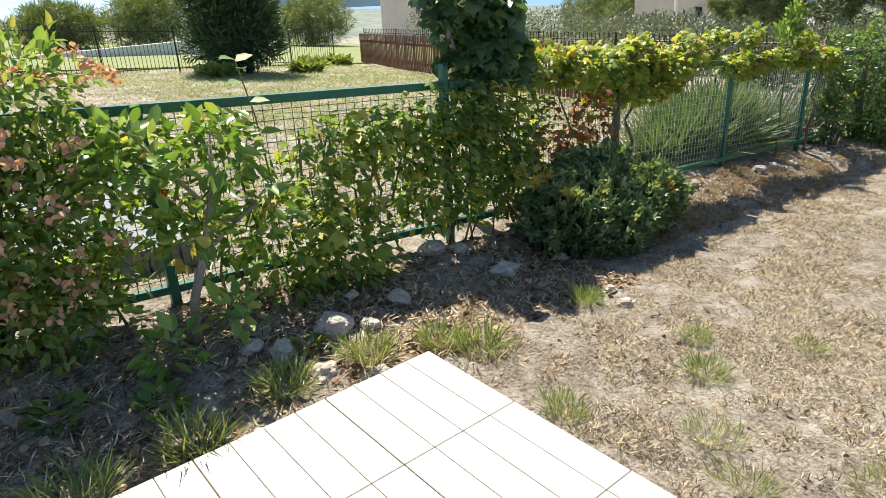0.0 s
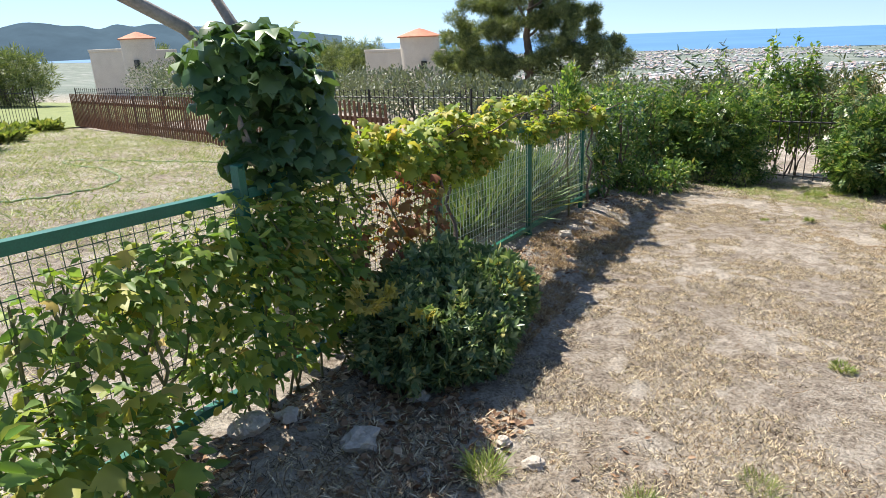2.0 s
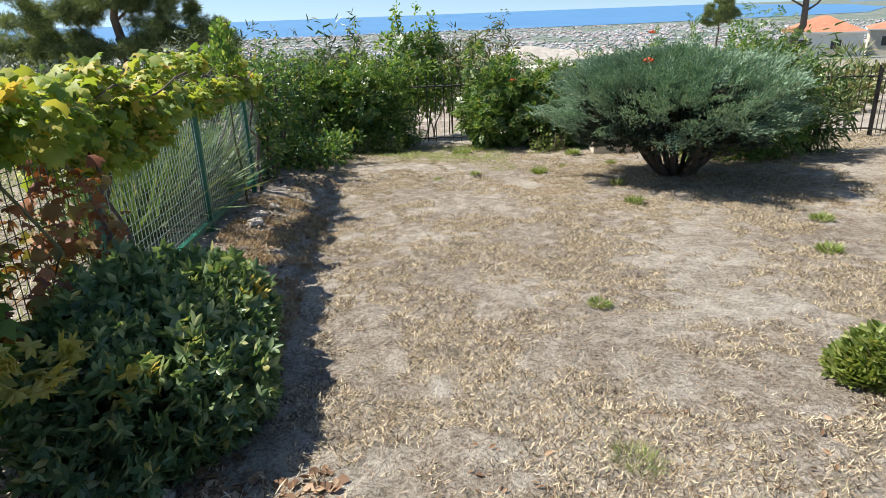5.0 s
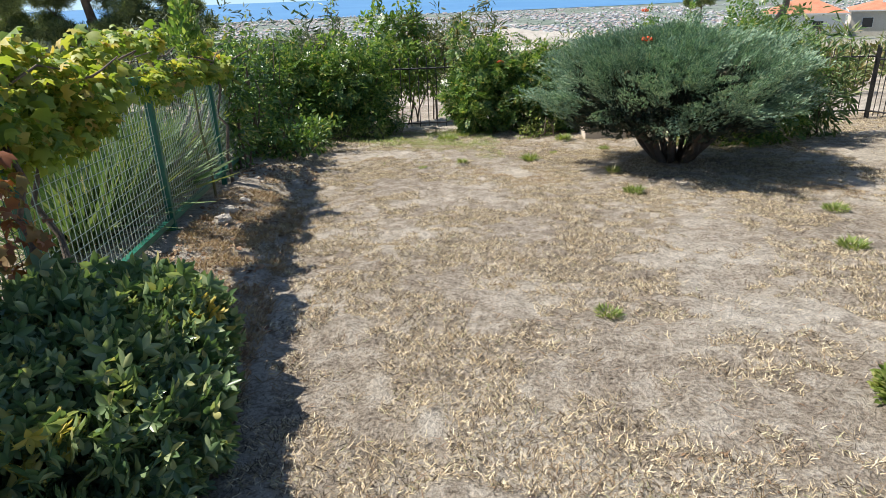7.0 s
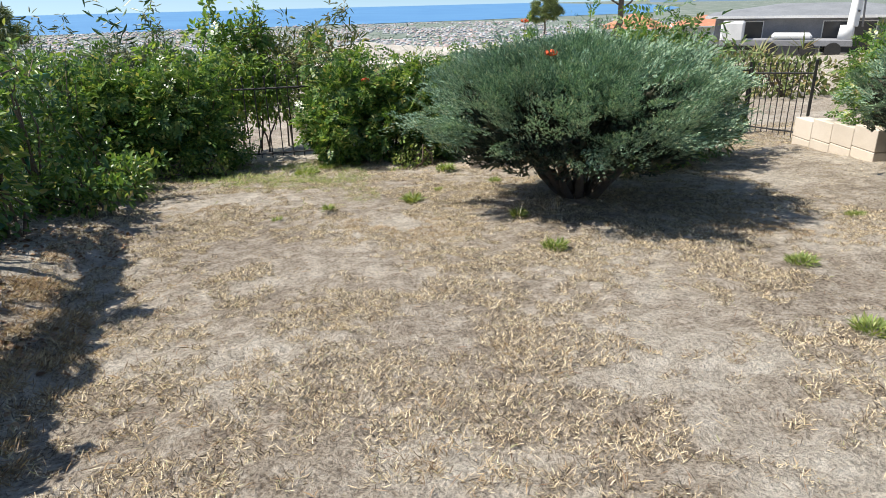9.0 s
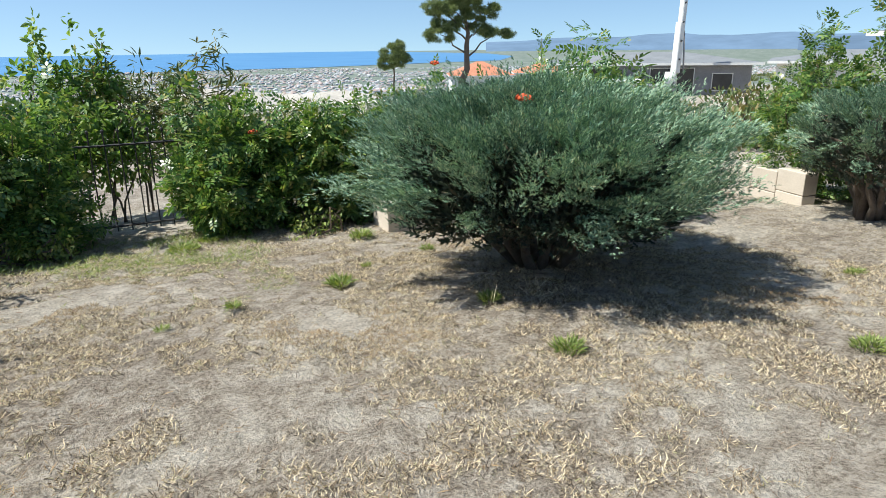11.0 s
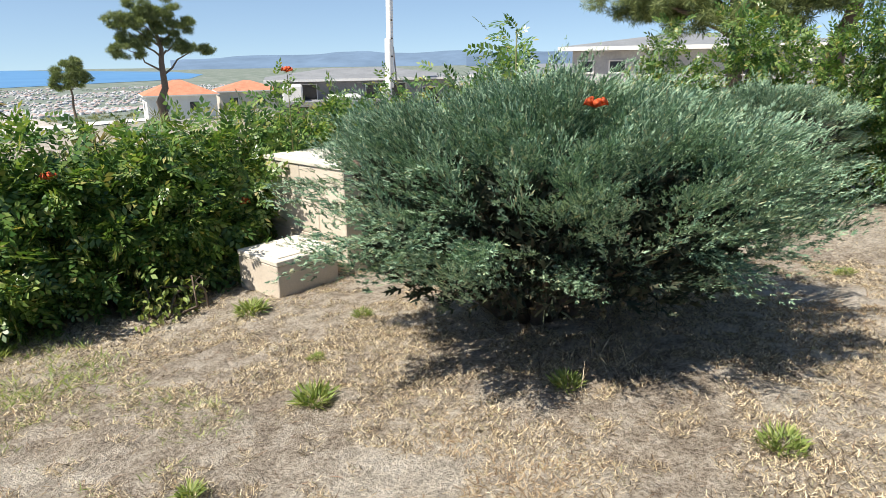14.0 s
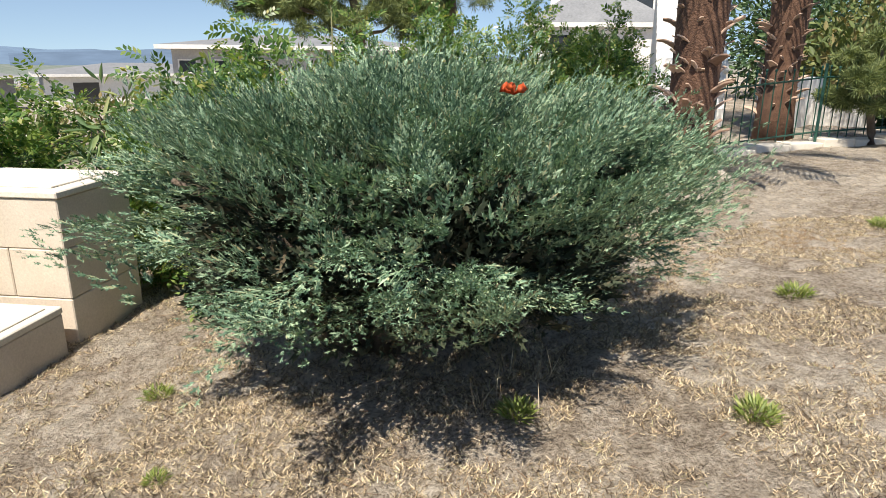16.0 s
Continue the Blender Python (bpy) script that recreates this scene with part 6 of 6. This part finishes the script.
def far_houses():
    villa_tower(-29.2, 51, -6, 0.55, 1.75, 2.35, 1.75, (-5.2, 0.5), "cream villa with a round tower and tiled roof")
    villa_tower(-55, 42.5, -6, 1.5, 2.55, 3.1, 1.5, (-6.0, 0.5), "cream villa with a small tower on the slope")
    z = gz(44, 42)
    house("house", (44.5, 41.5, z), -44, 14.5, 9, 2.75, 0.75, M_GREYWALL, M_ROOFGREY, [("front", -5.0, 0.5, 2.0, 2.0), ("front", 1.5, 0.4, 3.2, 2.1), ("front", 5.2, 0.9, 1.4, 1.2)], "grey single-storey house with a low hipped roof", 0.7)
    house("house", (53, 27.5, gz(53, 27.5) - 0.5), -60, 13, 9, 2.3, 0.7, M_WHITE, M_ROOFGREY, [("front", -4, 0.5, 1.6, 1.4), ("front", 2, 0.5, 1.6, 1.4)], "low house with grey roof and white eaves", 0.6)
    house("house", (35.45, 12.0, gz(35.45, 12.0) + 0.1), -80, 11.5, 8, 2.2, 0.6, M_PALEWALL, M_ROOFGREY, [("front", -5.1, 1.2, 0.7, 0.5), ("front", -3.6, 1.2, 0.7, 0.5), ("front", -1.9, 1.1, 0.8, 0.6), ("front", 2.0, 1.1, 0.8, 0.6), ("front", 5.0, 1.1, 0.8, 0.6)], "white house with grey roof and small dark windows", 0.6)
    house("house", (59.3, 86.4, gz(59.3, 86.4) + 0.3), -30, 9, 8, 3.0, 1.9, M_WHITE, M_ROOFRED, [("front", -2.5, 1.0, 1.2, 1.2), ("front", 1.5, 1.0, 1.2, 1.2), ("left", 0, 1.0, 1.2, 1.2)], "white house with a red tiled roof", 0.4)
    house("house", (71.5, 86, gz(71.5, 86) + 0.3), -35, 9, 8, 3.0, 1.4, M_CREAMWALL, M_ROOFRED, [("front", -2.5, 1.0, 1.2, 1.2), ("front", 1.5, 1.0, 1.2, 1.2)], "cream house with a tiled roof", 0.4)
    house("house", (30.5, -2.0, gz(30, -2.0)), -100, 5.6, 5.6, 2.3, 2.0, M_WHITE, M_ROOFGREY, [("front", -1.5, 0.9, 1.0, 1.1)], "white house with a steep grey hipped roof", 0.3)
    house("house", (40, -5.2, gz(40, -5.2)), -105, 6, 6, 5.8, 1.0, M_WHITE, M_ROOFGREY, [("front", 2.0, 3.2, 1.0, 1.1)], "tall white house behind the stairs", 0.3)


def pump_truck():
    t = thing("pump_truck", (38.04, 38.36, gz(38, 38.4)), "white concrete pump truck with its boom raised", "truck")
    z = gz(38, 38.4) + 0.2
    m = Matrix.Translation((38.04, 38.36, z)) @ Matrix.Rotation(radians(-45), 4, "Z")
    part("chassis", box("chassis", -4.2, 4.0, -1.1, 1.1, 0.55, 0.95, M_GREYWALL, 0.03, m), t)
    part("cab", box("cab", -4.2, -2.7, -1.05, 1.05, 0.7, 2.15, M_MACHINE, 0.12, m), t)
    part("windscreen", box("windscreen", -4.24, -4.15, -0.9, 0.9, 1.35, 1.95, M_GLASS, 0.02, m), t)
    part("tank", box("tank", -0.9, 1.6, -0.9, 0.9, 0.96, 1.35, M_MACHINE, 0.15, m), t)
    for k, x in enumerate((-3.4, -0.9, 1.4, 2.9)):
        for s in (-1, 1):
            v, f = tube_data([(x, s * 0.75, 0.3), (x, s * 1.12, 0.3)], [0.5, 0.5], 16)
            me = mesh_of("wheel", v, f, M_IRON, False)
            me.transform(m)
            part("wheel", me, t)
    p = m @ Vector((3.6, 0, 0.96))
    part("turret", tubes("turret", [([p, p + Vector((0, 0, 0.9))], [0.5, 0.42])], M_MACHINE, 12), t)
    q = p + Vector((0.2, -0.2, 0.8))
    for w, z0, z1, dx in ((0.26, 0.0, 3.6, 0.0), (0.21, 3.5, 7.2, 0.10)):
        part("boom", box("boom", -w + dx, w + dx, -w, w, z0, z1, M_MACHINE, 0.05, Matrix.Translation(q) @ Matrix.Rotation(radians(2), 4, "Y")), t)
    part("ram", tubes("ram", [([q + Vector((0.55, -0.3, 0.0)), q + Vector((0.38, -0.2, 3.0))], [0.07, 0.05])], M_GREYWALL, 8), t)
    for k in range(4):
        o = q + Vector((0.035 * k + 0.02, -0.27, 1.0 + 1.3 * k))
        part("hinge_pin", tubes("hinge_pin", [([o, o + Vector((-0.05, -0.06, 0))], [0.07, 0.07])], M_IRON, 8), t)


# ---- palms, planter, stairs and railing on the right ----
def palm(x, y, r, h, seed, label, boots=True):
    rng = np.random.default_rng(seed)
    z = gz(x, y)
    t = thing("palm_tree", (x, y, z), label, "palm", "palms")
    part("trunk", tubes("trunk", [([(x + 0.02 * math.sin(k), y, z - 0.05 + (h + 0.05) * k / 10) for k in range(11)], [r * (1.06 if k == 0 else 0.92 + 0.05 * math.sin(k * 2.1)) for k in range(11)])], M_PALMBARK, 14), t)
    me = bpy.data.meshes.new("leaf_base")
    bm = box_data(0, 0.20, -0.055, 0.055, -0.006, 0.006, 0.003)
    bmesh.ops.subdivide_edges(bm, edges=[e for e in bm.edges if abs(e.verts[0].co.x - e.verts[1].co.x) > 0.1], cuts=3)
    for v in bm.verts:
        v.co.y *= 1.0 - 3.6 * v.co.x
        v.co.z += 0.25 * abs(v.co.y) + 3.4 * v.co.x * v.co.x * (1 - 4.5 * v.co.x)
    bm.to_mesh(me)
    bm.free()
    me.materials.append(M_BOOT)
    n = int(min(295, 64 * h))
    for k in range(n):
        a = 2.39996 * k
        zz = z + 0.25 + (min(h, 3.6) - 0.3) * k / n
        ob = new("leaf_base", me)
        ob.parent = t
        ob.matrix_local = Matrix.Translation(Vector((x, y, zz)) - t.location) @ Euler((rng.uniform(-.6, .6), radians(-46) + rng.uniform(-.5, .5), a + rng.uniform(-.4, .4))).to_matrix().to_4x4() @ Matrix.Translation((r * 0.66, 0, 0)) @ Matrix.Scale(rng.uniform(0.9, 1.6), 4)
    for k in range(26):
        a = 2.39996 * k
        pts, q, w = [np.array((x, y, z + h))], [], []
        d = np.array((math.cos(a), math.sin(a), 0.9 - 0.055 * k))
        for j in range(9):
            d = unit((d + (0, 0, -0.16))[None])[0]
            pts.append(pts[-1] + d * 0.26)
            if j > 0:
                side = np.cross(d, (0, 0, 1.0))
                for s in (-1, 1):
                    for u in (0, 0.33, 0.66):
                        q.append(pts[-2] + d * 0.26 * u)
                        w.append(d * 0.6 + side * s + (0, 0, -0.25))
        part("frond_rib", tubes("frond_rib", [(pts, list(np.linspace(0.02, 0.004, len(pts))))], M_STEM, 4), t)
        part("frond", scatter("frond", join_shapes([sliver(0.035, 0.15)]), q, w, np.tile((0, 0, 1.0), (len(q), 1)), 0.5, M_REED), t)


def right_side():
    z = gz(5.67, 3.77)
    m = Matrix.Translation((5.67, 3.77, 0)) @ Matrix.Rotation(radians(-14), 4, "Z")
    p = thing("stone_planter", (5.67, 3.77, z), "rough stone planter box round a palm trunk", "planter")
    for k, (x0, x1, y0, y1) in enumerate([(-0.36, 0.36, -0.36, -0.28), (-0.36, 0.36, 0.28, 0.36), (-0.36, -0.28, -0.276, 0.276), (0.28, 0.36, -0.276, 0.276)]):
        part("side", box("side", x0, x1, y0, y1, z - 0.08, z + 0.27, M_STONE, 0.012, m), p)
    part("soil", box("soil", -0.275, 0.275, -0.275, 0.275, z, z + 0.22, M_SOIL, 0.0, m), p)
    palm(5.67, 3.77, 0.23, 4.6, 5, "palm with a shaggy brown trunk of old leaf bases")
    palm(9.15, 1.0, 0.27, 4.8, 6, "palm with pale rough leaf bases behind the railing")
    k = thing("kerb", (8.1, 1.3, gz(8.1, 1.3)), "low whitewashed kerb under the railing", "kerb", kind="structure")
    a, b = Vector((7.75, 2.95, 0)), Vector((8.35, -0.9, 0))
    ang = math.atan2((b - a).y, (b - a).x)
    n = 8
    for i in range(n):
        o = a + (b - a) * i / n
        part("kerb_stone", box("kerb_stone", 0.003, (b - a).length / n - 0.003, -0.14, 0.14, gz(o.x, o.y) - 0.1, gz(o.x, o.y) + 0.10, M_CAP, 0.01, Matrix.Translation(o) @ Matrix.Rotation(ang, 4, "Z")), k)
    railing("green_railing", (7.78, 2.92), (8.33, -0.85), 0.98, M_DARKGREEN, "dark green iron railing on a low kerb", 0.13, 0.008, 1.5, 0.12)
    # white stairs climbing away
    s = thing("staircase", (13.5, 0.2, gz(13.5, 0.2)), "white outdoor stairs with a white balustrade", "stairs")
    d = Vector((math.sin(radians(108)), math.cos(radians(108)), 0))
    o = Vector((11.0, 1.55, gz(11, 1.5)))
    base = Matrix.Translation(o) @ Matrix.Rotation(math.atan2(d.y, d.x), 4, "Z")
    for i in range(18):
        part("step", box("step", 0.3 * i, 0.3 * i + 0.32, -0.5, 0.5, -0.3, 0.17 * (i + 1), M_WHITE, 0.008, base), s)
    v = []
    for i, yy in ((0, -0.62), (1, -0.5)):
        v += [(0, yy, -0.3), (5.6, yy, -0.3), (5.6, yy, 3.35), (0, yy, 0.35)]
    me = mesh_of("string_wall", v, [(0, 1, 2, 3), (7, 6, 5, 4), (0, 4, 5, 1), (1, 5, 6, 2), (2, 6, 7, 3), (3, 7, 4, 0)], M_WHITE)
    me.transform(base)
    part("string_wall", me, s)
    for i in range(30):
        x = 0.1 + 0.185 * i
        me = tubes("baluster", [([(x, -0.56, 0.36 + 0.535 * x), (x, -0.56, 0.95 + 0.535 * x)], [0.03, 0.03])], M_WHITE, 6)
        me.transform(base)
        part("baluster", me, s)
    me = tubes("handrail", [([(0, -0.56, 0.98), (5.6, -0.56, 0.98 + 0.535 * 5.6)], [0.06, 0.06])], M_WHITE, 6)
    me.transform(base)
    part("handrail", me, s)
    # white rendered bed with a pot
    w = thing("planting_bed", (10.2, 0.3, gz(10.2, 0.3)), "white rendered raised planting bed", "planter")
    zz = gz(10.2, 0.3)
    mm = Matrix.Translation((10.2, 0.2, zz)) @ Matrix.Rotation(radians(-60), 4, "Z")
    part("wall", box("wall", -0.75, 0.75, -0.12, 0.12, -0.1, 0.82, M_WHITE, 0.03, mm), w)
    part("side_wall", box("side_wall", 0.51, 0.75, -0.9, -0.124, -0.1, 0.45, M_WHITE, 0.03, mm), w)
    c = mm @ Vector((0.63, -0.6, 0.45))
    pot = thing("flower_pot", c, "small terracotta flower pot on the white wall", "pot")
    part("pot", tubes("pot", [([c, c + Vector((0, 0, 0.12)), c + Vector((0, 0, 0.125)), c + Vector((0, 0, 0.16))], [0.07, 0.095, 0.11, 0.11])], M_TERRA, 12), pot)
    rng = np.random.default_rng(98)
    for x, y, top, r in [(12.5, -2.2, 1.7, 1.0), (14.5, -4.2, 2.6, 1.5), (11.6, -3.6, 1.6, 1.1), (17, -3.4, 3.6, 1.7), (19, -5.0, 4.6, 2.0), (23, -8.5, 6.0, 2.8), (16.5, -6.5, 4.0, 2.0), (27, -14, 7.0, 3.4), (15.5, 1.9, 1.6, 0.9), (10.3, 3.9, 0.7, 0.6), (9.6, -1.6, 0.9, 0.7), (20, -7, 4.0, 2.4)]:
        z = gz(x, y)
        t = grow("shrub", (x, y, z), "dark mixed shrubbery on the bank by the stairs", "shrub", LEAF, M_SCRUB if (x * 3) % 2 > 1 else M_OLEANDER, [(x, y, z + (top - z) * 0.5, r, r, (top - z) * 0.52), (x + 0.4 * r, y - 0.3 * r, z + (top - z) * 0.3, r * 0.9, r * 0.9, (top - z) * 0.34)], 2400, 0.19, rng, 0.2, 0.6, 0.3, "bank shrubs", "leaves")


far_trees()
spoil()
far_houses()
pump_truck()
right_side()
